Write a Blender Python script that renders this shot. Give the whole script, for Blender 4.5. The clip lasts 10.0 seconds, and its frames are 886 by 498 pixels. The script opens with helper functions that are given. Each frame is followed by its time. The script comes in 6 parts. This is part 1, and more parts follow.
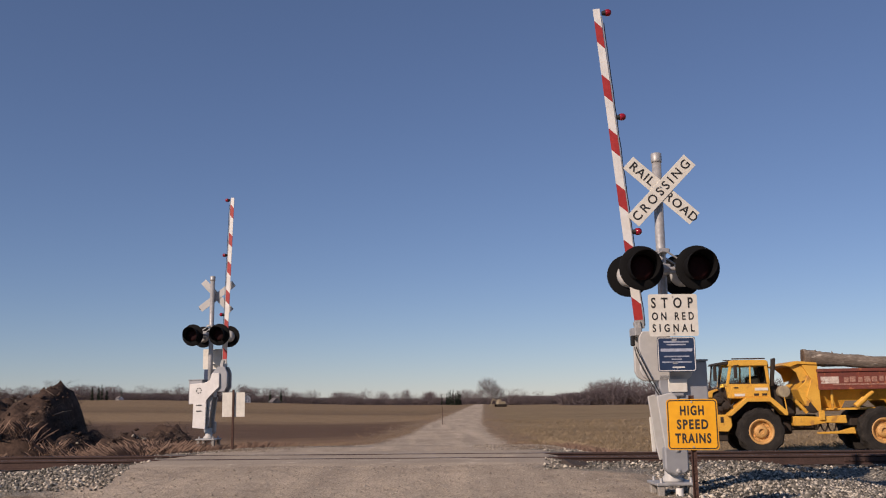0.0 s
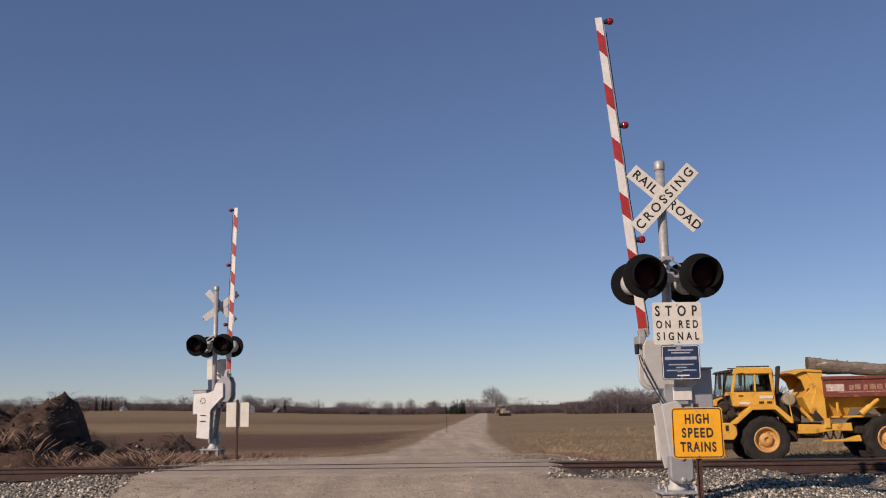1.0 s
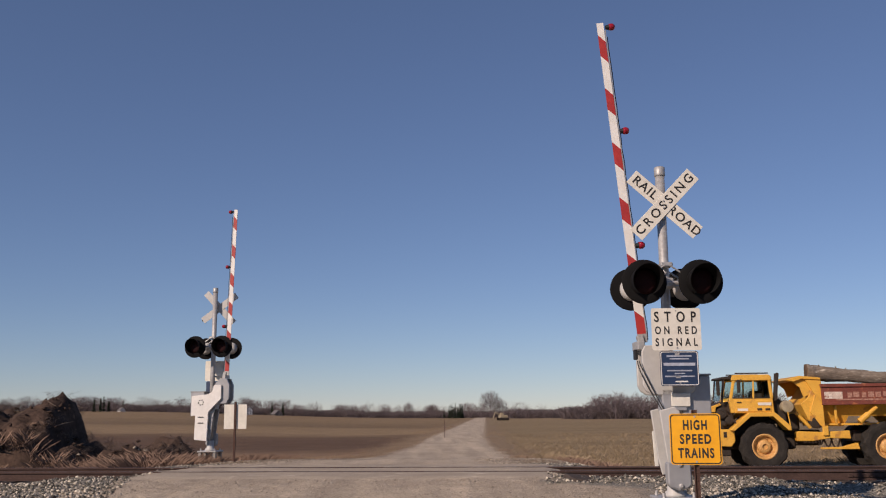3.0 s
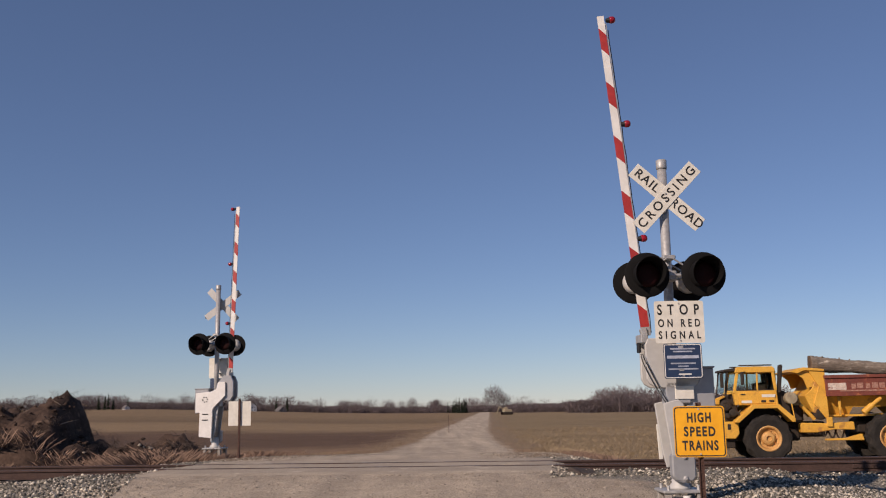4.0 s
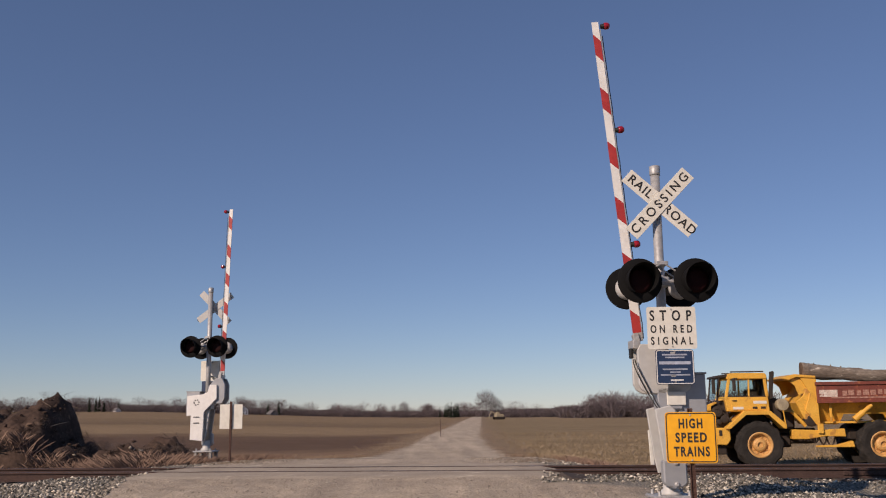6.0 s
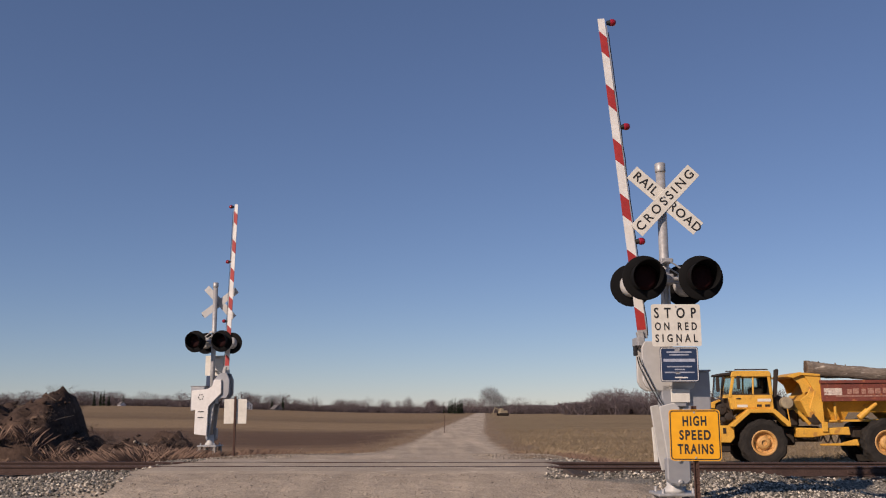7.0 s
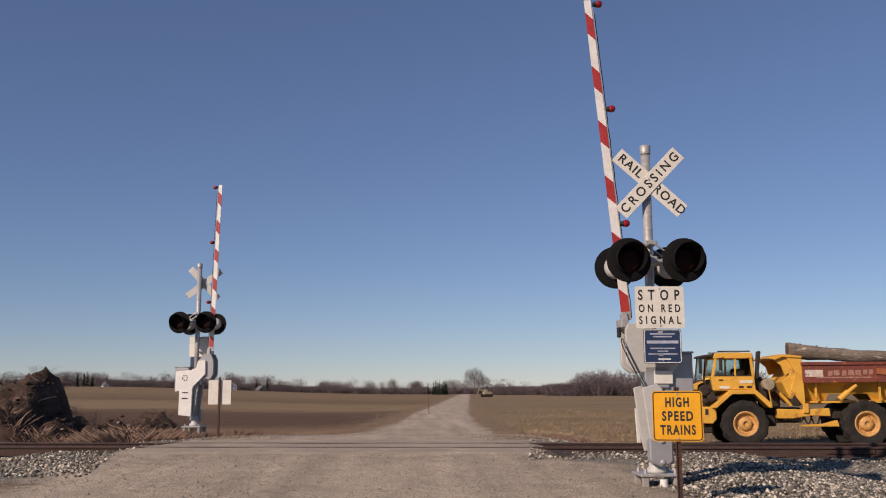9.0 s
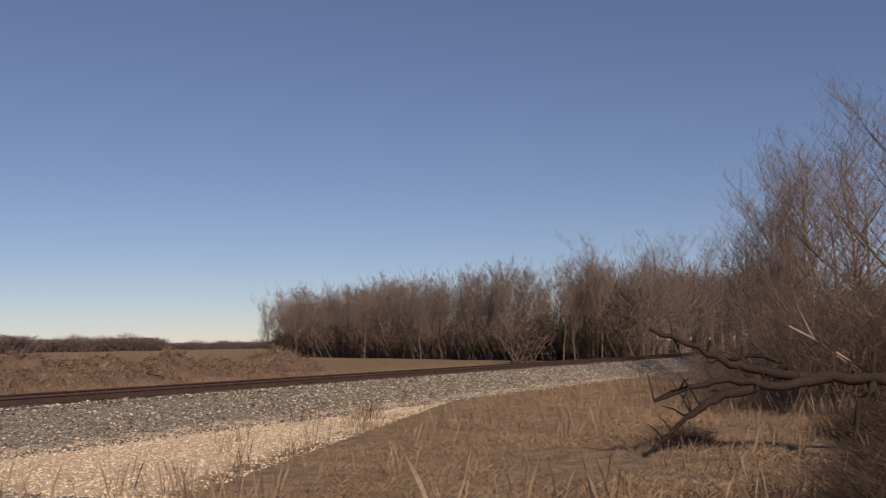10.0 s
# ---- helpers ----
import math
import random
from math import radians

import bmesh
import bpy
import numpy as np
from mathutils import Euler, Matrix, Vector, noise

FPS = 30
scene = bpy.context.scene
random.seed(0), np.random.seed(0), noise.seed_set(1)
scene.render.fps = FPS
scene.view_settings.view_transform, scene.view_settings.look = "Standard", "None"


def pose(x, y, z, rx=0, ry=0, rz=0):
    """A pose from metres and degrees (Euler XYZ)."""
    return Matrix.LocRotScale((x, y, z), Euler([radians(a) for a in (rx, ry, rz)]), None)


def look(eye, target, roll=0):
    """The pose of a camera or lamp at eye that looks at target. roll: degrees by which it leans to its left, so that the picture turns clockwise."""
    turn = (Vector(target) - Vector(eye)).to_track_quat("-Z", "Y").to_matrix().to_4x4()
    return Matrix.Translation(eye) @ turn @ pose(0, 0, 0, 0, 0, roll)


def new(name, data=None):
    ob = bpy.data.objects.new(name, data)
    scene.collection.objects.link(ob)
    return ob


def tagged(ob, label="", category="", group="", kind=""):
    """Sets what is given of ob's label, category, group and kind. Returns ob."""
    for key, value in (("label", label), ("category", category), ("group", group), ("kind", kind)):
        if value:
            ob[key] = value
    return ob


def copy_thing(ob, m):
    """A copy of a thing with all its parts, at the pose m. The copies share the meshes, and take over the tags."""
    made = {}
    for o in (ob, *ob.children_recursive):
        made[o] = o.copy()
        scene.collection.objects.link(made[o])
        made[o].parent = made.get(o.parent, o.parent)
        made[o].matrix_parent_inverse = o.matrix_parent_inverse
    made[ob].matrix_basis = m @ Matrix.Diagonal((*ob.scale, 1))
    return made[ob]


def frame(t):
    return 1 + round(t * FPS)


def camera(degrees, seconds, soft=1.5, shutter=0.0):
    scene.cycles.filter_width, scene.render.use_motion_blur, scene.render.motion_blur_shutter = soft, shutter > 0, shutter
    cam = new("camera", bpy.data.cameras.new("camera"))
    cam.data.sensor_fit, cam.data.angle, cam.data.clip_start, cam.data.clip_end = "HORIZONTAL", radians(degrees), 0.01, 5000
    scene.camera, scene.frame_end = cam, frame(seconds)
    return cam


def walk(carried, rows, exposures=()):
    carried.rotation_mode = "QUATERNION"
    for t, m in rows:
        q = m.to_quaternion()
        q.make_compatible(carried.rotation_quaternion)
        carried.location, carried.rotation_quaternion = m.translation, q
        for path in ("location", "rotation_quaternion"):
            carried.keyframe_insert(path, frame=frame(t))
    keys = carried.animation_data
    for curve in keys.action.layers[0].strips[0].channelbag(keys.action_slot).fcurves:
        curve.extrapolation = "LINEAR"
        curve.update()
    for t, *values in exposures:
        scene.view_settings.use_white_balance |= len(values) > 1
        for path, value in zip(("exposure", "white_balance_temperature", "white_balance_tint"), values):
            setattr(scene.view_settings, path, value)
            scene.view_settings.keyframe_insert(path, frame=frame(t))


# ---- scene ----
# camera: stands on the right shoulder of the gravel road, then swings right along the track
cam = camera(50.2, 10.0, soft=1.1, shutter=0.03)
EYE = (0.0, 0.0, 1.5)
PATH = [(0.0, -0.66, 9.14, 0.73), (0.5, -0.41, 9.45, 0.92), (1.0, -0.41, 9.69, 0.95), (1.5, -0.46, 9.89, 0.92),
        (2.0, -0.54, 10.05, 0.46), (2.5, -0.56, 10.03, 0.29), (4.0, -0.29, 9.62, 0.96), (4.5, 0.00, 9.57, 0.81),
        (5.0, -0.14, 9.68, 0.62), (5.5, -0.79, 9.88, 0.77), (7.0, -0.54, 9.64, 0.26), (7.5, -0.41, 9.18, 0.51),
        (8.0, -0.30, 8.86, 0.61), (8.5, -0.30, 8.68, 0.57), (9.0, -1.47, 8.52, 0.21), (9.2, -7.52, 8.33, 0.45),
        (9.3, -13.01, 8.17, 0.63), (9.4, -20.14, 7.86, 0.88), (9.5, -27.09, 7.57, 0.87), (9.6, -34.50, 7.25, 0.72),
        (9.7, -42.63, 6.88, 0.96), (9.8, -51.32, 6.46, 1.10), (9.9, -59.46, 5.98, 0.96), (10.0, -66.91, 5.67, 0.81)]  # seconds, yaw, pitch, roll
walk(cam, [(t, pose(*EYE, 90 + p, r, y)) for t, y, p, r in PATH], [(0.0, -0.05, 7300, 24), (9.2, -0.05, 7350, 24), (9.6, -0.07, 7650, 24), (10.0, -0.12, 8000, 26)])

# ---- light ----
SUN_EL, SUN_AZ = radians(30), radians(226)   # the sun stands behind the camera, to the left
world = bpy.data.worlds.new("sky")
scene.world = world
world.use_nodes = True
wn = world.node_tree.nodes
sky = wn.new("ShaderNodeTexSky")
sky.sky_type, sky.sun_disc = "NISHITA", False
sky.sun_elevation, sky.sun_rotation = SUN_EL, SUN_AZ
sky.altitude, sky.air_density, sky.dust_density, sky.ozone_density = 600, 0.90, 0.0, 6.1
haze = wn.new("ShaderNodeMix")   # thin even high haze over the clear sky
haze.data_type = "RGBA"
haze.inputs[0].default_value, haze.inputs[7].default_value = 0.17, (1.35, 2.55, 4.8, 1)
world.node_tree.links.new(sky.outputs[0], haze.inputs[6])
world.node_tree.links.new(haze.outputs[2], wn["Background"].inputs[0])
wn["Background"].inputs[1].default_value = 0.0875
sun = new("sun", bpy.data.lights.new("sun", "SUN"))
sun.data.energy, sun.data.angle, sun.data.color = 4.15, radians(0.53), (1.0, 0.91, 0.79)
sun_from = Vector((math.sin(SUN_AZ) * math.cos(SUN_EL), math.cos(SUN_AZ) * math.cos(SUN_EL), math.sin(SUN_EL)))
sun.matrix_world = look(sun_from * 50, (0, 0, 0))

# ---- materials ----


def material(name, colour, rough=0.8, metal=0.0, second=None, scale=6.0, amount=0.5, fine=60.0, bump=0.2, third=None, island=0.0, coord="Object", detail=6.0, stretch=None):
    """Principled surface: two scales of noise between colour and second, specks of third, bump."""
    m = bpy.data.materials.new(name)
    m.use_nodes = True
    nt = m.node_tree
    n, link = nt.nodes, nt.links.new
    b = n["Principled BSDF"]
    b.inputs["Roughness"].default_value, b.inputs["Metallic"].default_value = rough, metal
    b.inputs["Specular IOR Level"].default_value = 0.5 if rough < 0.7 else 0.2
    tc = n.new("ShaderNodeTexCoord")
    at = tc.outputs[coord]
    if stretch:
        mp = n.new("ShaderNodeMapping")
        mp.inputs["Scale"].default_value = stretch
        link(at, mp.inputs["Vector"])
        at = mp.outputs["Vector"]
    big = n.new("ShaderNodeTexNoise")
    big.inputs["Scale"].default_value, big.inputs["Detail"].default_value, big.inputs["Roughness"].default_value = scale, detail, 0.62
    link(at, big.inputs["Vector"])
    small = n.new("ShaderNodeTexNoise")
    small.inputs["Scale"].default_value, small.inputs["Detail"].default_value = fine, 4
    link(at, small.inputs["Vector"])
    second = second or tuple(c * 0.7 for c in colour)
    ramp = n.new("ShaderNodeValToRGB")
    ramp.color_ramp.elements[0].position, ramp.color_ramp.elements[1].position = 0.5 - amount * 0.3, 0.5 + amount * 0.3
    ramp.color_ramp.elements[0].color, ramp.color_ramp.elements[1].color = (*second, 1), (*colour, 1)
    link(big.outputs["Fac"], ramp.inputs[0])
    out = ramp.outputs[0]
    mul = n.new("ShaderNodeMix")
    mul.data_type, mul.blend_type = "RGBA", "MULTIPLY"
    mul.inputs[0].default_value = 1.0
    grain = n.new("ShaderNodeMapRange")
    grain.inputs[1].default_value, grain.inputs[2].default_value = 0.3, 0.7
    grain.inputs[3].default_value, grain.inputs[4].default_value = 1 - amount * 0.35, 1 + amount * 0.25
    link(small.outputs["Fac"], grain.inputs[0])
    link(out, mul.inputs[6])
    link(grain.outputs[0], mul.inputs[7])
    out = mul.outputs[2]
    if third:
        r3 = n.new("ShaderNodeValToRGB")
        r3.color_ramp.elements[0].position, r3.color_ramp.elements[1].position = 0.6, 0.68
        n3 = n.new("ShaderNodeTexNoise")
        n3.inputs["Scale"].default_value, n3.inputs["Detail"].default_value = scale * 2.3, 8
        link(at, n3.inputs["Vector"])
        link(n3.outputs["Fac"], r3.inputs[0])
        m3 = n.new("ShaderNodeMix")
        m3.data_type = "RGBA"
        m3.inputs[7].default_value = (*third, 1)
        link(r3.outputs[0], m3.inputs[0])
        link(out, m3.inputs[6])
        out = m3.outputs[2]
    if island:
        g = n.new("ShaderNodeNewGeometry")
        mr = n.new("ShaderNodeMapRange")
        mr.inputs[3].default_value, mr.inputs[4].default_value = 1 - island, 1 + island * 0.6
        link(g.outputs["Random Per Island"], mr.inputs[0])
        mi = n.new("ShaderNodeMix")
        mi.data_type, mi.blend_type = "RGBA", "MULTIPLY"
        mi.inputs[0].default_value = 1.0
        link(out, mi.inputs[6])
        link(mr.outputs[0], mi.inputs[7])
        out = mi.outputs[2]
    link(out, b.inputs["Base Color"])
    if bump:
        bp = n.new("ShaderNodeBump")
        bp.inputs["Strength"].default_value, bp.inputs["Distance"].default_value = bump, 0.02
        link(small.outputs["Fac"], bp.inputs["Height"])
        link(bp.outputs[0], b.inputs["Normal"])
    return m


def pebbles(name, stops, rough=0.9):
    """Loose stones: each island takes one of several stone colours."""
    m = material(name, (1, 1, 1), rough, 0, (0.75, 0.75, 0.75), 20, 0.6, 90, 0.3)
    n, link = m.node_tree.nodes, m.node_tree.links.new
    b = n["Principled BSDF"]
    src = b.inputs["Base Color"].links[0].from_socket
    g = n.new("ShaderNodeNewGeometry")
    r = n.new("ShaderNodeValToRGB")
    r.color_ramp.interpolation = "CONSTANT"
    while len(r.color_ramp.elements) < len(stops):
        r.color_ramp.elements.new(1.0)
    for e, (p, c) in zip(r.color_ramp.elements, stops):
        e.position, e.color = p, (*c, 1)
    link(g.outputs["Random Per Island"], r.inputs[0])
    mi = n.new("ShaderNodeMix")
    mi.data_type, mi.blend_type = "RGBA", "MULTIPLY"
    mi.inputs[0].default_value = 1.0
    link(src, mi.inputs[6])
    link(r.outputs[0], mi.inputs[7])
    link(mi.outputs[2], b.inputs["Base Color"])
    return m


M = dict(
    white=material("white_paint", (0.74, 0.73, 0.69), 0.5, 0, (0.70, 0.69, 0.65), 1.5, 0.15, 12, 0.01),
    aged_white=material("aged_white_sheet", (0.70, 0.68, 0.60), 0.5, 0, (0.65, 0.63, 0.55), 2.5, 0.22, 14, 0.01),
    red=material("red_sheeting", (0.42, 0.035, 0.03), 0.5, 0, (0.37, 0.028, 0.026), 3, 0.3, 14, 0.01),
    black=material("black_enamel", (0.005, 0.005, 0.0055), 0.6, 0, (0.008, 0.008, 0.008), 5, 0.5, 40, 0.05),
    light_black=material("matt_black_lamp_enamel", (0.004, 0.004, 0.0045), 0.85, 0, (0.006, 0.006, 0.006), 5, 0.4, 40, 0),
    letter=material("black_lettering", (0.015, 0.015, 0.015), 0.6, 0, None, 5, 0.2, 30, 0),
    galv=material("galvanised_steel", (0.44, 0.44, 0.43), 0.5, 0.35, (0.37, 0.37, 0.36), 6, 0.5, 20, 0.04),
    grey=material("grey_enamel", (0.47, 0.47, 0.45), 0.5, 0, (0.44, 0.44, 0.42), 1.8, 0.18, 10, 0.01),
    box_grey=material("dull_grey_aluminium", (0.34, 0.35, 0.36), 0.45, 0.2, (0.31, 0.32, 0.33), 1.8, 0.18, 10, 0.01),
    yellow=material("yellow_sign_sheeting", (0.78, 0.36, 0.006), 0.5, 0, (0.74, 0.33, 0.005), 2, 0.18, 12, 0.01),
    blue=material("blue_sign_sheeting", (0.016, 0.036, 0.085), 0.45, 0, (0.02, 0.042, 0.095), 4, 0.3, 30, 0.03),
    rusty_post=material("rust_brown_post", (0.11, 0.06, 0.045), 0.75, 0.1, (0.06, 0.035, 0.03), 12, 0.8, 60, 0.2),
    rust=material("rail_rust", (0.082, 0.050, 0.041), 0.8, 0.0, (0.048, 0.031, 0.027), 3, 0.8, 40, 0.2),
    shiny=material("worn_rail_head", (0.20, 0.17, 0.16), 0.4, 0.7, (0.12, 0.09, 0.085), 3, 0.6, 30, 0.05),
    tie=material("creosoted_tie", (0.06, 0.045, 0.038), 0.9, 0, (0.10, 0.08, 0.065), 5, 0.8, 50, 0.5, stretch=(6, 1, 1)),
    concrete=material("weathered_concrete", (0.36, 0.34, 0.31), 0.9, 0, (0.28, 0.26, 0.23), 6, 0.7, 60, 0.3),
    lens=material("dark_red_lens", (0.020, 0.002, 0.003), 0.75, 0, (0.014, 0.002, 0.002), 30, 0.5, 120, 0),
    red_lamp=material("red_lamp_glass", (0.36, 0.015, 0.03), 0.12, 0, (0.25, 0.01, 0.02), 20, 0.5, 100, 0.1),
    cable=material("black_cable", (0.02, 0.02, 0.02), 0.6, 0, None, 9, 0.3, 40, 0),
)

# ---- mesh helpers ----


def part(name, bm, mat, parent=None, label="", smooth=False):
    me = bpy.data.meshes.new(name)
    if smooth:
        for f in bm.faces:
            f.smooth = True
    bm.to_mesh(me)
    bm.free()
    for m in (mat if isinstance(mat, (list, tuple)) else [mat]):
        me.materials.append(m)
    ob = new(name, me)
    ob.parent = parent
    if label:
        ob["label"] = label
    return ob


def empty(name, m=None):
    ob = new(name)
    ob.empty_display_size = 0.2
    if m is not None:
        ob.matrix_basis = m
    return ob


def box(bm, c, size, bevel=0.0, m=None, seg=1):
    r = bmesh.ops.create_cube(bm, size=1)
    vs = r["verts"]
    t = Matrix.Translation(c) @ (m or Matrix()) @ Matrix.Diagonal((*size, 1))
    bmesh.ops.transform(bm, matrix=t, verts=vs)
    if bevel:
        es = list({e for v in vs for e in v.link_edges})
        bmesh.ops.bevel(bm, geom=es, offset=bevel, segments=seg, affect="EDGES", profile=0.5)
    return bm


def rod(bm, a, b, r1, r2=None, seg=12, caps=True):
    a, b = Vector(a), Vector(b)
    d = b - a
    t = Matrix.Translation((a + b) / 2) @ d.to_track_quat("Z", "Y").to_matrix().to_4x4()
    bmesh.ops.create_cone(bm, cap_ends=caps, segments=seg, radius1=r1, radius2=r1 if r2 is None else r2, depth=d.length, matrix=t)
    return bm


def prism(bm, outline, depth, m=None, bevel=0.0):
    """An outline in x, z, extruded along y by depth (centred)."""
    vs = [bm.verts.new((x, -depth / 2, z)) for x, z in outline]
    f = bm.faces.new(vs)
    ex = bmesh.ops.extrude_face_region(bm, geom=[f])
    top = [g for g in ex["geom"] if isinstance(g, bmesh.types.BMVert)]
    bmesh.ops.translate(bm, vec=(0, depth, 0), verts=top)
    every = vs + top
    fs = list({f for v in every for f in v.link_faces})
    bmesh.ops.recalc_face_normals(bm, faces=fs)
    if bevel:
        bmesh.ops.bevel(bm, geom=list({e for v in every for e in v.link_edges}), offset=bevel, segments=1, affect="EDGES")
    if m is not None:
        bmesh.ops.transform(bm, matrix=m, verts=[v for v in bm.verts if v.is_valid and (v in every or bevel)])
    return bm


def lathe(bm, profile, seg=24, m=None, caps=True):
    """Turns (radius, height) pairs about z."""
    rings = []
    for r, z in profile:
        rings.append([bm.verts.new((r * math.cos(2 * math.pi * i / seg), r * math.sin(2 * math.pi * i / seg), z)) for i in range(seg)])
    for a, b in zip(rings, rings[1:]):
        for i in range(seg):
            j = (i + 1) % seg
            bm.faces.new((a[i], a[j], b[j], b[i]))
    if caps:
        bm.faces.new(rings[0][::-1])
        bm.faces.new(rings[-1])
    if m is not None:
        bmesh.ops.transform(bm, matrix=m, verts=[v for r in rings for v in r])
    return bm


def pipe(bm, pts, r, seg=6):
    """One bent tube through the points."""
    rings = []
    for i, p in enumerate(pts):
        d = (pts[min(i + 1, len(pts) - 1)] - pts[max(i - 1, 0)]).normalized()
        a = d.cross(Vector((0.31, 0.90, 0.29))).normalized()
        b = d.cross(a)
        rings.append([bm.verts.new(p + (a * math.cos(2 * math.pi * k / seg) + b * math.sin(2 * math.pi * k / seg)) * r) for k in range(seg)])
    for a, b in zip(rings, rings[1:]):
        for k in range(seg):
            bm.faces.new((a[k], a[(k + 1) % seg], b[(k + 1) % seg], b[k]))
    return bm


def bm_():
    return bmesh.new()


def lettering(name, text, size, at, mat, parent, m=None, spacing=1.0, squeeze=1.0, bold=0.012, width=0.0):
    """Raised words on a sign that faces -y."""
    cu = bpy.data.curves.new(name, "FONT")
    cu.body, cu.size, cu.align_x, cu.align_y = text, size, "CENTER", "CENTER"
    cu.space_character, cu.extrude, cu.offset, cu.resolution_u = spacing, 0.0015, size * bold, 4
    tmp = new("text_source", cu)
    me = bpy.data.meshes.new_from_object(tmp.evaluated_get(bpy.context.evaluated_depsgraph_get()))
    bpy.data.objects.remove(tmp)
    bpy.data.curves.remove(cu)
    if width:
        xs = [v.co.x for v in me.vertices]
        squeeze = width / (max(xs) - min(xs))
    me.transform((m or Matrix()) @ Matrix.Translation(at) @ Matrix.Rotation(math.pi / 2, 4, "X") @ Matrix.Diagonal((squeeze, 1, 1, 1)))
    me.materials.clear()
    me.materials.append(mat)
    ob = new(name, me)
    ob.parent = parent
    return ob


# ---- plan: track axes (s along the rails to the right, n across them, away from the camera) ----
TURN = radians(5.77)
CS, SN = math.cos(TURN), math.sin(TURN)
TRACK_N, RAIL_TOP = 19.8, 0.40


def trk(s, n, z=0.0):
    return Vector((s * CS + n * SN, -s * SN + n * CS, z))


def to_sn(x, y):
    return x * CS - y * SN, x * SN + y * CS


TRACK = Matrix.Rotation(-TURN, 4, "Z")


def smooth(a, b, v):
    t = min(1, max(0, (v - a) / (b - a)))
    return t * t * (3 - 2 * t)


def road_mid(y):
    """x of the road's middle line."""
    if y < 19:
        return -1.75
    return -1.75 + 0.5 * smooth(19, 26, y) + 1.55 * smooth(24, 40, y) + 0.041 * max(0, y - 40) + 0.0125 * max(0, y - 85)


def road_half(y):
    n = y
    return 2.3 + 0.75 * smooth(60, 32, n) + 1.0 * math.exp(-((n - 19.5) / 4.5) ** 2) + 1.2 * smooth(14, 4, n)


ROAD_Z = ((-60, -0.2), (0, -0.02), (10, 0.17), (14, 0.25), (17.3, 0.36), (19.8, 0.385), (22.3, 0.36), (26, 0.30), (32, 0.05), (42, -0.32), (60, -0.42), (4000, -0.42))


def road_z(n):
    for (a, za), (b, zb) in zip(ROAD_Z, ROAD_Z[1:]):
        if n <= b:
            return za + (zb - za) * max(0, (n - a) / (b - a))
    return ROAD_Z[-1][1]


def field_z(x, y):
    d = math.hypot(x, y)
    left = smooth(0.0, 0.36, -x / max(1.0, y)) if y > 0 else 0
    return -0.5 + left * 0.0105 * max(0, min(d, 600) - 60) + 0.10 * noise.noise((x / 9, y / 9, 0)) * smooth(8, 20, abs(y - 19))


def ground_z(x, y):
    s, n = to_sn(x, y)
    z = field_z(x, y)
    # shoulder of the road on the near side
    off = abs(x - road_mid(y)) - road_half(y)
    rz = road_z(n)
    z = z + (rz - 0.01 - z) * (1 - smooth(0.0, 5.5 if n < 19 else 4.0, off - (3.2 if x > 0 and n < 18 else 0.8)))
    # track bed
    bed = abs(n - TRACK_N)
    top = 0.19
    if bed < 6:
        zb = top - max(0, bed - 1.75) * 0.42
        inside = smooth(0.15, -0.25, off)
        zb = zb * (1 - inside) + max(zb, rz) * inside
        z = max(z, zb) if bed > 1.75 or inside > 0 else zb
    return z


def white_edge(s):
    """n of the grass edge beside the pale service gravel."""
    return min(16.4, 11.2 + 0.33 * (s - 13.7)) if s > 6 else 11.36 + 3 * smooth(6, -2, s) - 2.7

# ---- ground: one sheet to the horizon ----


def steps(lo, hi, fine, far, grow=1.16):
    out = [lo]
    while out[-1] < hi:
        out.append(out[-1] + fine)
    a, d = [], fine
    v = lo
    while v > -far:
        d *= grow
        v -= d
        a.append(v)
    b, d, v = [], fine, out[-1]
    while v < far:
        d *= grow
        v += d
        b.append(v)
    return a[::-1] + out + b


def build_ground():
    xs = steps(-24, 44, 0.33, 3500)
    ys = steps(-2, 34, 0.33, 3500)
    nx = len(xs)
    verts, att = [], {"road": [], "bed": [], "pale": [], "stubble": [], "left_field": []}
    for y in ys:
        for x in xs:
            verts.append((x, y, ground_z(x, y)))
            s, n = to_sn(x, y)
            att["road"].append(road_half(y) - abs(x - road_mid(y)) + (1.9 * smooth(17, 15.5, n) * smooth(2, 8, n) if x > road_mid(y) else 0.1 + 0.5 * smooth(17.5, 15, n) * smooth(2, 8, n)))
            bed = abs(n - TRACK_N)
            att["bed"].append((3.3 if n > TRACK_N else (6.5 if s < 0 else 3.4 + 8.5 * smooth(0.5, 3, s) * smooth(10, 6, s))) - bed)
            att["pale"].append(min(TRACK_N - 3.4 + 0.5 - n, n - white_edge(s), (s - 8.0) * 0.25, (60 - s) * 0.2))
            att["stubble"].append(min((x - road_mid(y) - 4.0) * 0.5, (n - 31) * 0.4))
            att["left_field"].append(min((road_mid(y) - 4.0 - x) * 0.5, (n - 33) * 0.3))
    faces = [(j * nx + i, j * nx + i + 1, (j + 1) * nx + i + 1, (j + 1) * nx + i) for j in range(len(ys) - 1) for i in range(nx - 1)]
    me = bpy.data.meshes.new("ground")
    me.from_pydata(verts, [], faces)
    for k, v in att.items():
        me.attributes.new(k, "FLOAT", "POINT").data.foreach_set("value", v)
    me.shade_smooth()
    me.materials.append(ground_material())
    return tagged(new("ground", me), "flat farmland of dry winter grass, gravel and stubble fields", "ground", "", "structure")


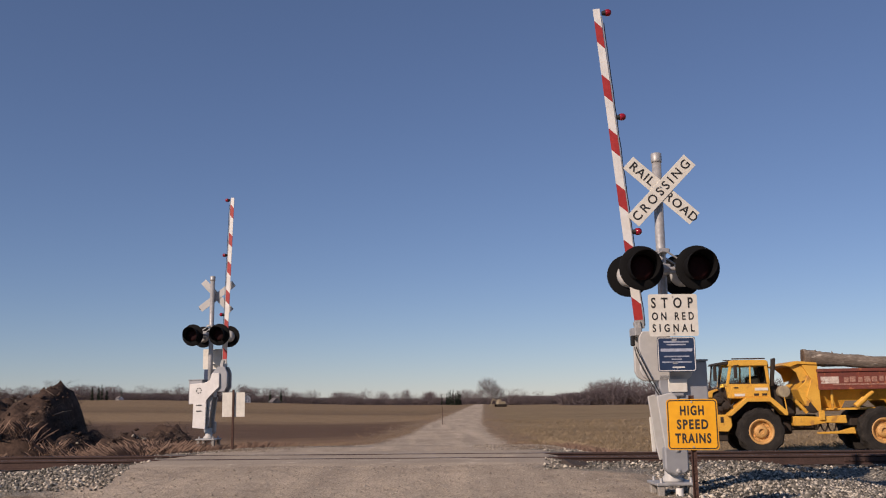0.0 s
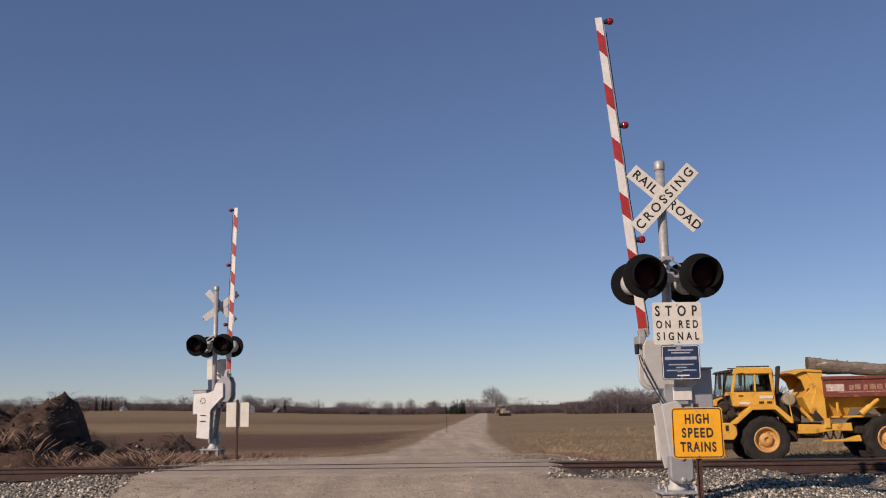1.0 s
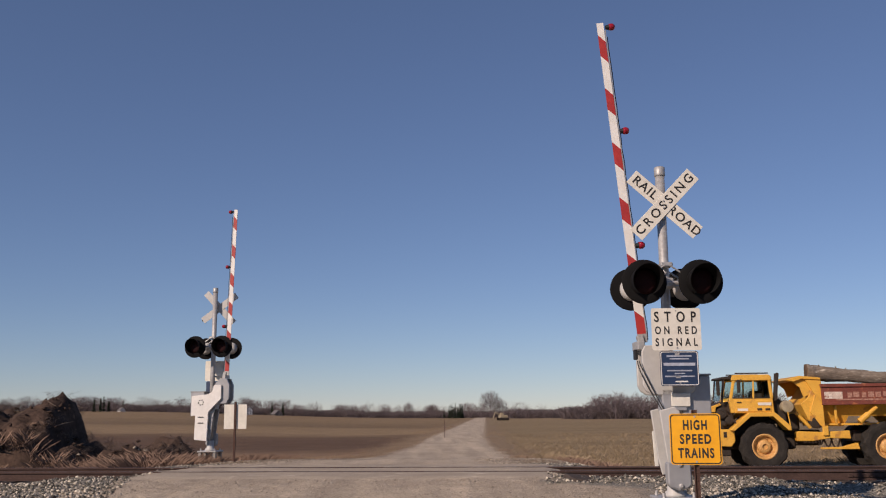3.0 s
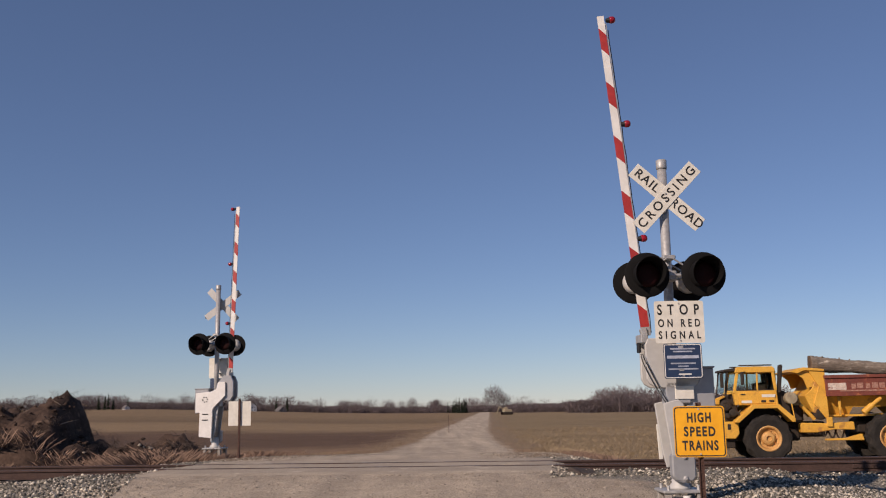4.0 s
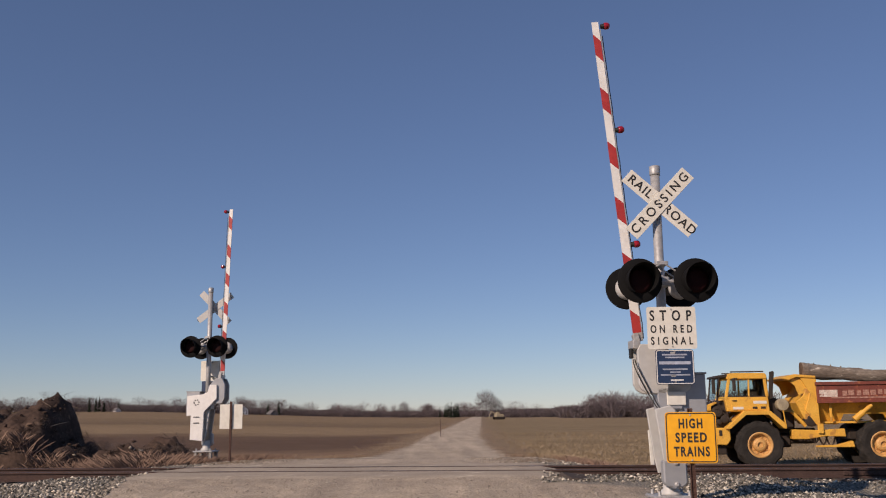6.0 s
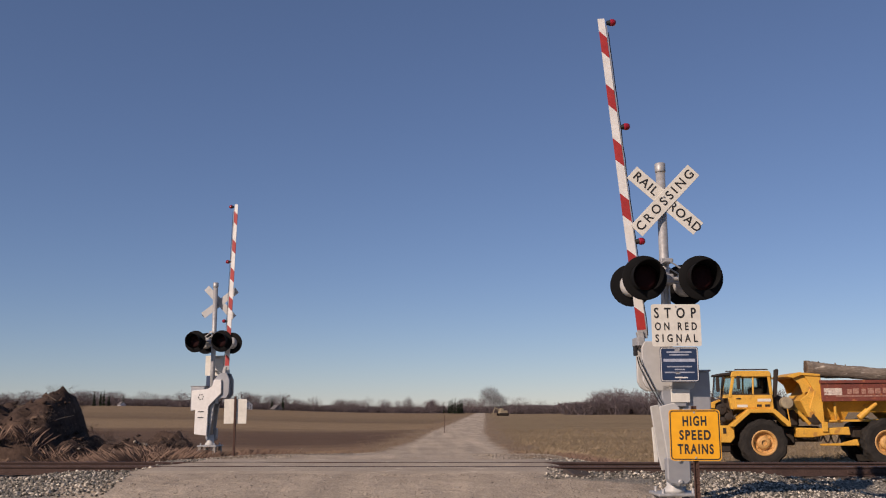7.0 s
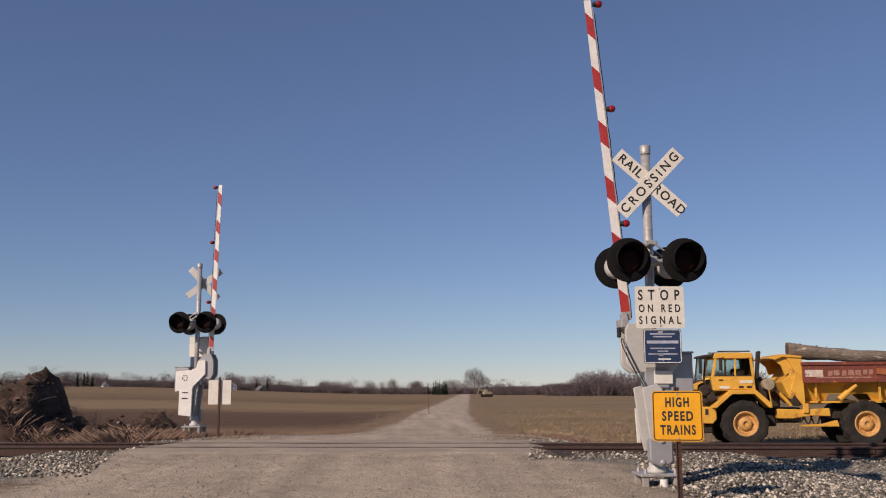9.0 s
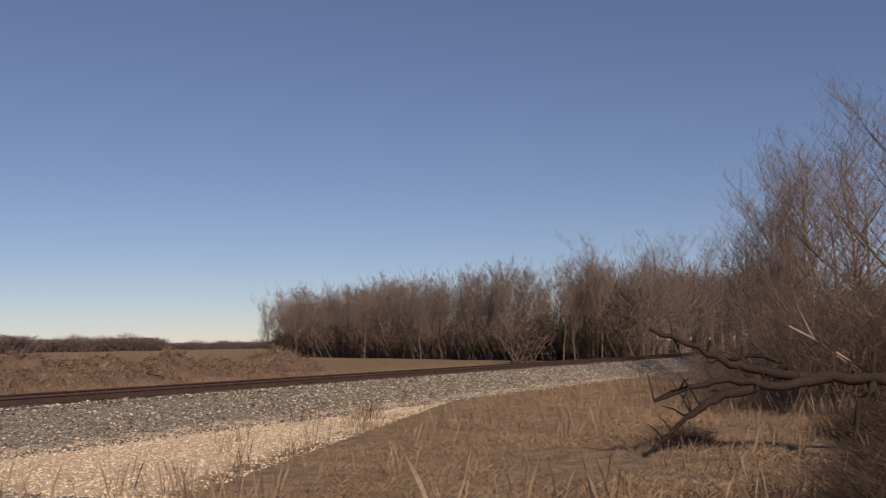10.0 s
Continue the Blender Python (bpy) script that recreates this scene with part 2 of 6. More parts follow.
def ground_material():
    m = bpy.data.materials.new("ground_soil_gravel")
    m.use_nodes = True
    nt = m.node_tree
    n, link = nt.nodes, nt.links.new
    b = n["Principled BSDF"]
    b.inputs["Roughness"].default_value = 0.95
    b.inputs["Specular IOR Level"].default_value = 0.15
    pos = n.new("ShaderNodeNewGeometry").outputs["Position"]

    def nz(scale, detail=6, stretch=None, rough=0.6):
        t = n.new("ShaderNodeTexNoise")
        t.inputs["Scale"].default_value, t.inputs["Detail"].default_value, t.inputs["Roughness"].default_value = scale, detail, rough
        if stretch:
            mp = n.new("ShaderNodeMapping")
            mp.inputs["Scale"].default_value = stretch
            mp.inputs["Rotation"].default_value = (0, 0, TURN)
            link(pos, mp.inputs["Vector"])
            link(mp.outputs[0], t.inputs["Vector"])
        else:
            link(pos, t.inputs["Vector"])
        return t.outputs["Fac"]

    def ramp(src, *stops):
        r = n.new("ShaderNodeValToRGB")
        while len(r.color_ramp.elements) < len(stops):
            r.color_ramp.elements.new(1.0)
        for e, (p, c) in zip(r.color_ramp.elements, stops):
            e.position, e.color = p, (*c, 1)
        link(src, r.inputs[0])
        return r.outputs[0]

    def mix(fac, a, c, kind="MIX"):
        x = n.new("ShaderNodeMix")
        x.data_type, x.blend_type = "RGBA", kind
        if isinstance(fac, float):
            x.inputs[0].default_value = fac
        else:
            link(fac, x.inputs[0])
        link(a, x.inputs[6])
        link(c, x.inputs[7])
        return x.outputs[2]

    def mask(name, wobble, soft, scale):
        a = n.new("ShaderNodeAttribute")
        a.attribute_name = name
        w = n.new("ShaderNodeMath")
        w.operation = "MULTIPLY_ADD"
        link(nz(scale, 5), w.inputs[0])
        w.inputs[1].default_value, w.inputs[2].default_value = wobble * 2, -wobble
        s = n.new("ShaderNodeMath")
        link(a.outputs["Fac"], s.inputs[0])
        link(w.outputs[0], s.inputs[1])
        r = n.new("ShaderNodeMapRange")
        r.interpolation_type = "SMOOTHSTEP"
        r.inputs[1].default_value, r.inputs[2].default_value = -soft, soft
        link(s.outputs[0], r.inputs[0])
        return r.outputs[0]

    fine, mid, wide = nz(38, 5), nz(2.2, 8), nz(0.25, 6)
    grain = ramp(fine, (0.32, (0.52, 0.51, 0.50)), (0.68, (1.36, 1.35, 1.33)))
    grass = ramp(mid, (0.3, (0.145, 0.103, 0.070)), (0.5, (0.26, 0.192, 0.124)), (0.72, (0.37, 0.285, 0.185)))
    bands = nz(0.02, 3, (0.12, 1.1, 1))
    field_l = mix(0.35, ramp(bands, (0.40, (0.115, 0.072, 0.044)), (0.5, (0.165, 0.108, 0.062)), (0.62, (0.27, 0.195, 0.115))), ramp(nz(0.5, 8, (0.3, 3, 1)), (0.3, (0.12, 0.082, 0.05)), (0.7, (0.27, 0.195, 0.11))))
    sep = n.new("ShaderNodeSeparateXYZ")
    link(pos, sep.inputs[0])
    far = n.new("ShaderNodeMath")
    far.operation = "MULTIPLY_ADD"
    link(nz(0.045, 5), far.inputs[0])
    far.inputs[1].default_value = 36
    link(sep.outputs[1], far.inputs[2])
    span = n.new("ShaderNodeMapRange")
    span.inputs[1].default_value, span.inputs[2].default_value = 50, 250
    link(far.outputs[0], span.inputs[0])
    strips = ramp(span.outputs[0], (0.0, (0.27, 0.195, 0.135)), (0.08, (0.25, 0.175, 0.115)), (0.13, (0.125, 0.080, 0.058)), (0.27, (0.135, 0.088, 0.062)), (0.33, (0.33, 0.245, 0.150)), (0.52, (0.30, 0.225, 0.135)), (0.60, (0.20, 0.145, 0.090)), (1.0, (0.27, 0.20, 0.12)))
    field_l = mix(0.78, field_l, strips)
    field_l = mix(1.0, field_l, ramp(nz(0.9, 9, (0.35, 2.2, 1), 0.75), (0.32, (0.66, 0.63, 0.6)), (0.68, (1.28, 1.24, 1.2))), "MULTIPLY")
    field_r = mix(0.5, ramp(nz(0.03, 5, (0.3, 3, 1)), (0.35, (0.22, 0.16, 0.09)), (0.65, (0.34, 0.255, 0.145))), ramp(nz(1.1, 8, (0.5, 2, 1)), (0.3, (0.12, 0.083, 0.05)), (0.7, (0.34, 0.255, 0.145))))
    road = mix(0.5, ramp(wide, (0.35, (0.37, 0.31, 0.24)), (0.65, (0.58, 0.49, 0.38))), ramp(mid, (0.3, (0.36, 0.30, 0.23)), (0.7, (0.58, 0.49, 0.38))))
    ruts = ramp(nz(0.7, 5, (2.2, 0.10, 1)), (0.35, (0.82, 0.82, 0.82)), (0.65, (1.15, 1.14, 1.12)))
    road = mix(1.0, road, ruts, "MULTIPLY")
    bed = ramp(nz(22, 6), (0.32, (0.085, 0.080, 0.068)), (0.5, (0.215, 0.203, 0.172)), (0.68, (0.48, 0.445, 0.37)))
    pale = mix(0.5, ramp(nz(17, 6), (0.3, (0.42, 0.32, 0.21)), (0.5, (0.70, 0.57, 0.40)), (0.7, (0.86, 0.76, 0.59))), ramp(mid, (0.3, (0.54, 0.43, 0.29)), (0.7, (0.80, 0.69, 0.51))))
    c = grass
    c = mix(mask("left_field", 1.0, 0.6, 0.3), c, field_l)
    c = mix(mask("stubble", 1.0, 0.6, 0.3), c, field_r)
    c = mix(mask("pale", 1.1, 0.35, 0.9), c, pale)
    c = mix(mask("bed", 0.6, 0.3, 1.2), c, bed)
    c = mix(mask("road", 0.9, 0.4, 1.1), c, road)
    c = mix(1.0, c, grain, "MULTIPLY")
    link(c, b.inputs["Base Color"])
    bp = n.new("ShaderNodeBump")
    bp.inputs["Strength"].default_value, bp.inputs["Distance"].default_value = 0.7, 0.03
    link(fine, bp.inputs["Height"])
    b2 = n.new("ShaderNodeBump")
    b2.inputs["Strength"].default_value, b2.inputs["Distance"].default_value = 0.6, 0.15
    link(mid, b2.inputs["Height"])
    link(bp.outputs[0], b2.inputs["Normal"])
    link(b2.outputs[0], b.inputs["Normal"])
    return m


build_ground()

# ---- track ----
RAIL_SHAPE = ((-0.07, 0), (0.07, 0), (0.07, 0.012), (0.012, 0.035), (0.009, 0.135), (0.036, 0.145), (0.036, 0.172), (0.028, 0.18),
              (-0.028, 0.18), (-0.036, 0.172), (-0.036, 0.145), (-0.009, 0.135), (-0.012, 0.035), (-0.07, 0.012))


def rail(n):
    bm = bm_()
    ss = [-400, -60, 0, 60, 330]
    rings = [[bm.verts.new(trk(s, n + x, RAIL_TOP - 0.18 + z)) for x, z in RAIL_SHAPE] for s in ss]
    k = len(RAIL_SHAPE)
    for a, b in zip(rings, rings[1:]):
        for i in range(k):
            f = bm.faces.new((a[i], a[(i + 1) % k], b[(i + 1) % k], b[i]))
            f.material_index = 1 if i in (7,) else 0
    bmesh.ops.recalc_face_normals(bm, faces=bm.faces)
    return tagged(part("rail", bm, [M["rust"], M["shiny"]]), "rust-brown steel rail with a worn running surface", "rail", "rails of the single track", "structure")


rail(TRACK_N - 0.755)
rail(TRACK_N + 0.755)


def build_ties():
    bm = bm_()
    box(bm, (0, 0, 0), (0.22, 2.6, 0.18), 0.012)
    first = part("railway_tie", bm, M["tie"])
    tagged(first, "dark creosoted wooden tie bedded in ballast", "railway tie", "ties under the rails")
    k = 0
    for i in range(-70, 150):
        s = i * 0.53
        p = trk(s, TRACK_N)
        if abs(p.x - road_mid(p.y)) < road_half(p.y) - 0.2:
            continue
        m = Matrix.Translation(trk(s + random.uniform(-0.03, 0.03), TRACK_N + random.uniform(-0.05, 0.05), 0.125)) @ TRACK @ pose(0, 0, 0, 0, 0, random.uniform(-1.5, 1.5))
        if k == 0:
            first.matrix_basis = m
        else:
            copy_thing(first, m)
        k += 1


build_ties()

# joint bars on the near rail
for s in (6.4, -21.0, 25.5):
    bm = bm_()
    box(bm, (0, 0, 0), (0.9, 0.03, 0.085), 0.008)
    for i in range(6):
        rod(bm, (-0.37 + i * 0.148, -0.035, 0), (-0.37 + i * 0.148, 0, 0), 0.016, seg=6)
    ob = tagged(part("joint_bar", bm, M["rust"]), "rusty bolted joint bar on the rail web", "joint bar", "joint bars")
    ob.matrix_basis = Matrix.Translation(trk(s, TRACK_N - 0.755 - 0.028, 0.305)) @ TRACK


def build_crossing_panels():
    """Asphalt-filled crossing between and beside the rails."""
    mat = material("worn_asphalt_crossing", (0.46, 0.39, 0.30), 0.95, 0, (0.32, 0.27, 0.21), 0.8, 0.8, 45, 0.4, third=(0.53, 0.455, 0.355))
    for lo, hi in ((-2.6, -0.81), (-0.68, 0.68), (0.81, 2.5)):
        bm = bm_()
        k = 26
        s0, s1 = -7.75, 0.58
        rows = []
        for j in range(5):
            d = lo + (hi - lo) * j / 4
            row = []
            for i in range(k + 1):
                s = s0 + (s1 - s0) * i / k
                edge = 0.12 * noise.noise((s * 1.3, d * 2, 3)) if i in (0, k) else 0
                drop = 0.0
                if abs(d) > 2.4:
                    drop = 0.06
                z = RAIL_TOP - 0.012 - drop + 0.012 * noise.noise((s, d, 0)) - (0.05 if i in (0, k) else 0)
                row.append(bm.verts.new(trk(s + edge, TRACK_N + d, z)))
            rows.append(row)
        for a, c in zip(rows, rows[1:]):
            for i in range(k):
                bm.faces.new((a[i], a[i + 1], c[i + 1], c[i]))
        ex = bmesh.ops.extrude_face_region(bm, geom=bm.faces[:])
        bmesh.ops.translate(bm, vec=(0, 0, -0.3), verts=[v for v in ex["geom"] if isinstance(v, bmesh.types.BMVert)])
        bmesh.ops.recalc_face_normals(bm, faces=bm.faces)
        tagged(part("crossing_surface", bm, mat), "dusty worn asphalt level crossing surface between the rails", "crossing", "", "structure")


build_crossing_panels()

# ---- crossing signals ----


def flasher(parent, x, y, z, face, tilt=0.0):
    """One 12-inch flashing light with its round background; face -1 looks towards -y."""
    m = Matrix.Translation((x, y, z)) @ Matrix.Rotation(radians(90), 4, "X") if face < 0 else Matrix.Translation((x, y, z)) @ Matrix.Rotation(radians(-90), 4, "X")
    bm = bm_()
    lathe(bm, ((0.29, -0.004), (0.305, 0.0), (0.305, 0.012), (0.295, 0.02), (0.17, 0.016)), 40, m)
    ob = part("flashing_light", bm, M["light_black"], parent, "black round background of a flashing light, unlit", True)
    bm = bm_()
    # visor: an open tube cut longer at its top
    seg = 28
    ring = []
    for r in (0.198, 0.190):
        row = []
        for i in range(seg + 1):
            a = radians(-58 + 296 * i / seg)
            reach = 0.13 + 0.18 * (0.5 + 0.5 * math.sin(a)) ** 0.7
            flare = 1 + 0.10 * (0.5 + 0.5 * math.sin(a))
            row.append([bm.verts.new((r * math.cos(a), r * math.sin(a), 0.01)), bm.verts.new((r * flare * math.cos(a), r * flare * math.sin(a), reach))])
        ring.append(row)
    up = 1 if face < 0 else -1
    for i in range(seg):
        a, b = ring[0][i], ring[0][i + 1]
        c, d = ring[1][i], ring[1][i + 1]
        bm.faces.new((a[0], b[0], b[1], a[1]))
        bm.faces.new((c[0], c[1], d[1], d[0]))
        bm.faces.new((a[1], b[1], d[1], c[1]))
    bmesh.ops.transform(bm, matrix=m @ Matrix.Diagonal((1, up, 1, 1)), verts=bm.verts)
    bmesh.ops.recalc_face_normals(bm, faces=bm.faces)
    part("visor", bm, M["light_black"], ob)
    bm = bm_()
    lathe(bm, ((0.17, 0.018), (0.17, 0.03), (0.12, 0.05), (0.06, 0.058)), 32, m)
    part("lens", bm, M["lens"], ob, "dark red unlit lens", True)
    bm = bm_()
    lathe(bm, ((0.10, -0.16), (0.15, -0.13), (0.17, -0.03), (0.17, -0.004)), 28, m)
    part("housing", bm, M["grey"], ob, "light grey lamp housing", True)
    return ob


def crossbuck(parent, y, z, face, far=False):
    """Two blades crossed, lettered on the side that faces."""
    turn = Matrix() if face < 0 else Matrix.Rotation(math.pi, 4, "Z")
    for name, ang, off, words in (("crossbuck_blade", 36 if far else 42, 0.0, (("RAIL", -0.36), ("ROAD", 0.36))), ("crossbuck_blade", -46, -0.012, (("CROSSING", 0.0),))):
        bm = bm_()
        w = Matrix.Translation((-0.10 if far else 0.02, y, z)) @ turn @ Matrix.Translation((0, off, 0)) @ Matrix.Rotation(radians(ang), 4, "Y")
        box(bm, (0, 0, 0), (1.22, 0.006, 0.19 if far else 0.225), 0.002)
        bmesh.ops.transform(bm, matrix=w, verts=bm.verts)
        ob = part(name, bm, M["grey"] if far else M["aged_white"], parent, "grey back of a crossbuck blade" if far else "white crossbuck blade with black letters")
        for word, at in words:
            lettering("lettering", word, 0.18, (at, -0.0045, 0.0), M["letter"], ob, w, 1.45 if word == "CROSSING" else 1.16)
    bm = bm_()
    box(bm, (0, y + 0.03 * (1 if face < 0 else -1), z), (0.10, 0.05, 0.16), 0.006)
    for dz in (-0.05, 0.05):
        rod(bm, (0, y - 0.03 if face < 0 else y + 0.03, z + dz), (0, y, z + dz), 0.012, seg=8)
    part("crossbuck_bracket", bm, M["galv"], parent)


def sign_plate(parent, name, cx, cz, w, h, y, mat, label, border=None, radius=0.03, inset=0.012, line=0.008):
    bm = bm_()
    box(bm, (cx, y, cz), (w, 0.004, h))
    es = [e for e in bm.edges if abs(e.verts[0].co.y - e.verts[1].co.y) > 0.003]
    bmesh.ops.bevel(bm, geom=es, offset=radius, segments=4, affect="EDGES", profile=0.5)
    ob = part(name, bm, mat, parent, label)
    if border:
        bm = bm_()
        a, b = w / 2 - inset, h / 2 - inset

        def loop(a, b, r):
            return [(cx + sx * (a - r) + r * math.cos(t), cz + sz * (b - r) + r * math.sin(t)) for sx, sz, t0 in ((1, 1, 0), (-1, 1, 90), (-1, -1, 180), (1, -1, 270)) for t in [radians(t0 + 22.5 * k) for k in range(5)]]
        o, i = loop(a, b, radius), loop(a - line, b - line, max(0.004, radius - line))
        vo = [bm.verts.new((x, y - 0.0045, z)) for x, z in o]
        vi = [bm.verts.new((x, y - 0.0045, z)) for x, z in i]
        for k in range(len(vo)):
            j = (k + 1) % len(vo)
            bm.faces.new((vo[k], vi[k], vi[j], vo[j]))
        ex = bmesh.ops.extrude_face_region(bm, geom=bm.faces[:])
        bmesh.ops.translate(bm, vec=(0, 0.003, 0), verts=[v for v in ex["geom"] if isinstance(v, bmesh.types.BMVert)])
        bmesh.ops.recalc_face_normals(bm, faces=bm.faces)
        part("border", bm, border, ob)
    bm = bm_()
    for dz in (h / 2 - 0.035, -h / 2 + 0.035):
        rod(bm, (cx, y - 0.010, cz + dz), (cx, y, cz + dz), 0.011, seg=8)
    part("bolts", bm, M["galv"], ob)
    return ob


def bars(parent, cx, cz, y, rows, mat):
    """Small print as plain bars: (height offset, width, bar height)."""
    for dz, w, h in rows:
        bm = bm_()
        box(bm, (cx, y - 0.0035, cz + dz), (w, 0.003, h))
        part("print_bar", bm, mat, parent)


def gate_arm(parent, pivot, tip, y, far):
    """Raised arm with slanting red and white bands and three small lamps on one edge."""
    p, t = Vector((pivot[0], y, pivot[1])), Vector((tip[0], y, tip[1]))
    d = t - p
    L = d.length
    m = Matrix.Translation(p) @ Matrix.Rotation(math.atan2(d.x, d.z), 4, "Y")
    arm = part("gate_arm", box(bm_(), (0, 0, 0.03), (0.13, 0.036, 0.12), 0.004), M["galv"], parent, "raised red and white striped gate arm")
    arm.data.transform(m)
    n, z, k = 16, 0.0, 0
    edges = [0.0]
    unit = L / 11.6
    while edges[-1] < L - 0.01:
        edges.append(min(L, edges[-1] + (unit * (0.80 if k % 2 == 0 else 1.22) if k else unit * 0.9)))
        k += 1
    slant = 0.055
    for k, (a, b) in enumerate(zip(edges, edges[1:])):
        wa, wb = 0.062 - 0.014 * a / L, 0.062 - 0.014 * b / L
        bm = bm_()
        sa = 0 if k == 0 else slant
        sb = 0 if b >= L else slant
        sg = -1 if not far else 1
        prism(bm, ((-wa, a + sg * -sa), (wa, a + sg * sa), (wb, b + sg * sb), (-wb, b + sg * -sb)), 0.024)
        bmesh.ops.transform(bm, matrix=m, verts=bm.verts)
        part("stripe", bm, M["red"] if k % 2 == 0 else M["white"], arm)
    side = 1
    bm = bm_()
    box(bm, (side * 0.064, 0.0, L * 0.49), (0.012, 0.03, L * 0.97))
    bmesh.ops.transform(bm, matrix=m, verts=bm.verts)
    part("edge_channel", bm, M["box_grey"], arm)
    for frac in (0.985, 0.645, 0.285):
        q = Vector((side * 0.075, 0, L * frac))
        bm = bm_()
        rod(bm, q, q + Vector((side * 0.05, 0, 0)), 0.030, 0.042, 14)
        bmesh.ops.transform(bm, matrix=m, verts=bm.verts)
        lamp = part("arm_lamp", bm, M["black"], arm, "small red gate arm lamp in a black socket")
        bm = bm_()
        lathe(bm, ((0.045, 0.0), (0.052, 0.02), (0.050, 0.06), (0.030, 0.085), (0.01, 0.09)), 16, Matrix.Translation(q + Vector((side * 0.05, 0, 0))) @ Matrix.Rotation(radians(90 * side), 4, "Y"))
        bmesh.ops.transform(bm, matrix=m, verts=bm.verts)
        part("lamp_globe", bm, M["red_lamp"], lamp, "red glass lamp globe", True)
    # cable clipped along the edge
    bm = bm_()
    pts = [Vector((side * (0.078 + 0.012 * abs(math.sin(i * 1.7))), 0.01, L * i / 22)) for i in range(22)]
    pipe(bm, pts, 0.007, 5)
    bmesh.ops.transform(bm, matrix=m, verts=bm.verts)
    part("lamp_cable", bm, M["cable"], arm)
    return arm


def crossing_signal(m, arm_tip, label, far=False):
    """Mast at the origin, road on the -x side, front towards -y; heights from the foundation's top."""
    top = empty("crossing_signal", m)
    tagged(top, label, "crossing signal", "signals at the crossing")
    H = 4.71
    metal = M["galv"]
    bm = bm_()
    rod(bm, (0, 0, 0.3), (0, 0, H - 0.1), 0.066, seg=24)
    part("mast", bm, metal, top, "galvanised steel mast", True)
    bm = bm_()
    lathe(bm, ((0.072, H - 0.14), (0.076, H - 0.12), (0.076, H - 0.01), (0.06, H)), 24)
    part("mast_cap", bm, metal, top, "", True)
    # foundation: four steel legs, base plate, flared foot
    for sx in (-1, 1):
        for sy in (-1, 1):
            part("foundation_leg", box(bm_(), (sx * 0.21, sy * 0.21, -0.03), (0.085, 0.085, 0.26), 0.008), M["concrete"], top, "grey foundation leg")
    bm = bm_()
    box(bm, (0, 0, 0.12), (0.56, 0.56, 0.04), 0.01)
    for sx in (-1, 1):
        for sy in (-1, 1):
            rod(bm, (sx * 0.2, sy * 0.2, 0.13), (sx * 0.2, sy * 0.2, 0.20), 0.022, seg=6)
    part("base_plate", bm, metal, top)
    bm = bm_()
    lathe(bm, ((0.15, 0.14), (0.145, 0.17), (0.10, 0.22), (0.095, 0.40), (0.085, 0.42)), 20)
    part("base_casting", bm, M["grey"], top, "grey cast base", True)
    # junction box on the foot
    bm = bm_()
    prism(bm, [(-0.14, 0.60), (0.18, 0.60), (0.18, 0.30), (0.12, 0.25), (0.06, 0.25), (0.02, 0.22), (-0.04, 0.25), (-0.09, 0.26), (-0.14, 0.31)], 0.16, Matrix.Translation((0, -0.15, 0)), 0.02)
    jb = part("junction_box", bm, M["box_grey"], top, "grey bolted junction box")
    for dz in (-0.13, 0.15):
        bm = bm_()
        lathe(bm, ((0.034, 0), (0.034, 0.015), (0.018, 0.03)), 12, Matrix.Translation((0.03, -0.23, 0.42 + dz)) @ Matrix.Rotation(radians(90), 4, "X"))
        part("box_bolt", bm, metal, jb)
    bm = bm_()
    rod(bm, (0.03, -0.24, -0.16), (0.03, -0.24, 0.07), 0.052, seg=14)
    part("conduit", bm, M["white"], top, "white plastic conduit stub")
    # flashing lights, front pair and back pair, on a crossarm
    Z = 3.00
    bm = bm_()
    for yy in (-0.16, 0.16):
        rod(bm, (-0.40, yy, Z + 0.02), (0.40, yy, Z + 0.02), 0.028, seg=12)
        rod(bm, (-0.36, yy, Z + 0.05), (0, yy, Z + 0.29), 0.012, seg=8)
        rod(bm, (0.36, yy, Z + 0.05), (0, yy, Z + 0.29), 0.012, seg=8)
    box(bm, (0, 0, Z + 0.02), (0.18, 0.36, 0.14), 0.02)
    box(bm, (0, 0, Z + 0.28), (0.17, 0.34, 0.06), 0.012)
    part("lamp_crossarm", bm, metal, top)
    for sx in (-1, 1):
        flasher(top, sx * 0.385, -0.40, Z, -1)
        flasher(top, sx * 0.385, 0.40, Z, 1)
    crossbuck(top, -0.115, 4.14, -1, far)
    # signs under the lights
    st = sign_plate(top, "stop_sign_plate", 0.03, 2.36, 0.67, 0.57, -0.36, M["aged_white"], "white plate reading stop on red signal")
    for word, dz, sz, sp in (("STOP", 0.160, 0.195, 2.0), ("ON RED", -0.020, 0.145, 1.7), ("SIGNAL", -0.180, 0.145, 1.75)):
        lettering("lettering", word, sz, (0.03 - 0.5 * (sp - 1) * sz * 0.12, -0.3635, 2.36 + dz), M["letter"], st, None, sp, 1.0, 0.020, 0.57)
    bl = sign_plate(top, "notice_plate", 0.055, 1.835, 0.52, 0.465, -0.34, M["blue"], "blue emergency notice plate with white print", M["white"], 0.03, 0.008, 0.010)
    bars(bl, 0.055, 1.835, -0.34, ((0.165, 0.34, 0.020), (0.128, 0.26, 0.018), (0.055, 0.43, 0.040), (-0.03, 0.34, 0.018), (-0.068, 0.14, 0.016), (-0.106, 0.40, 0.018)), material("sign_print" + (" far" if far else ""), (0.42, 0.46, 0.55), 0.5, 0, None, 6, 0.3, 30, 0))
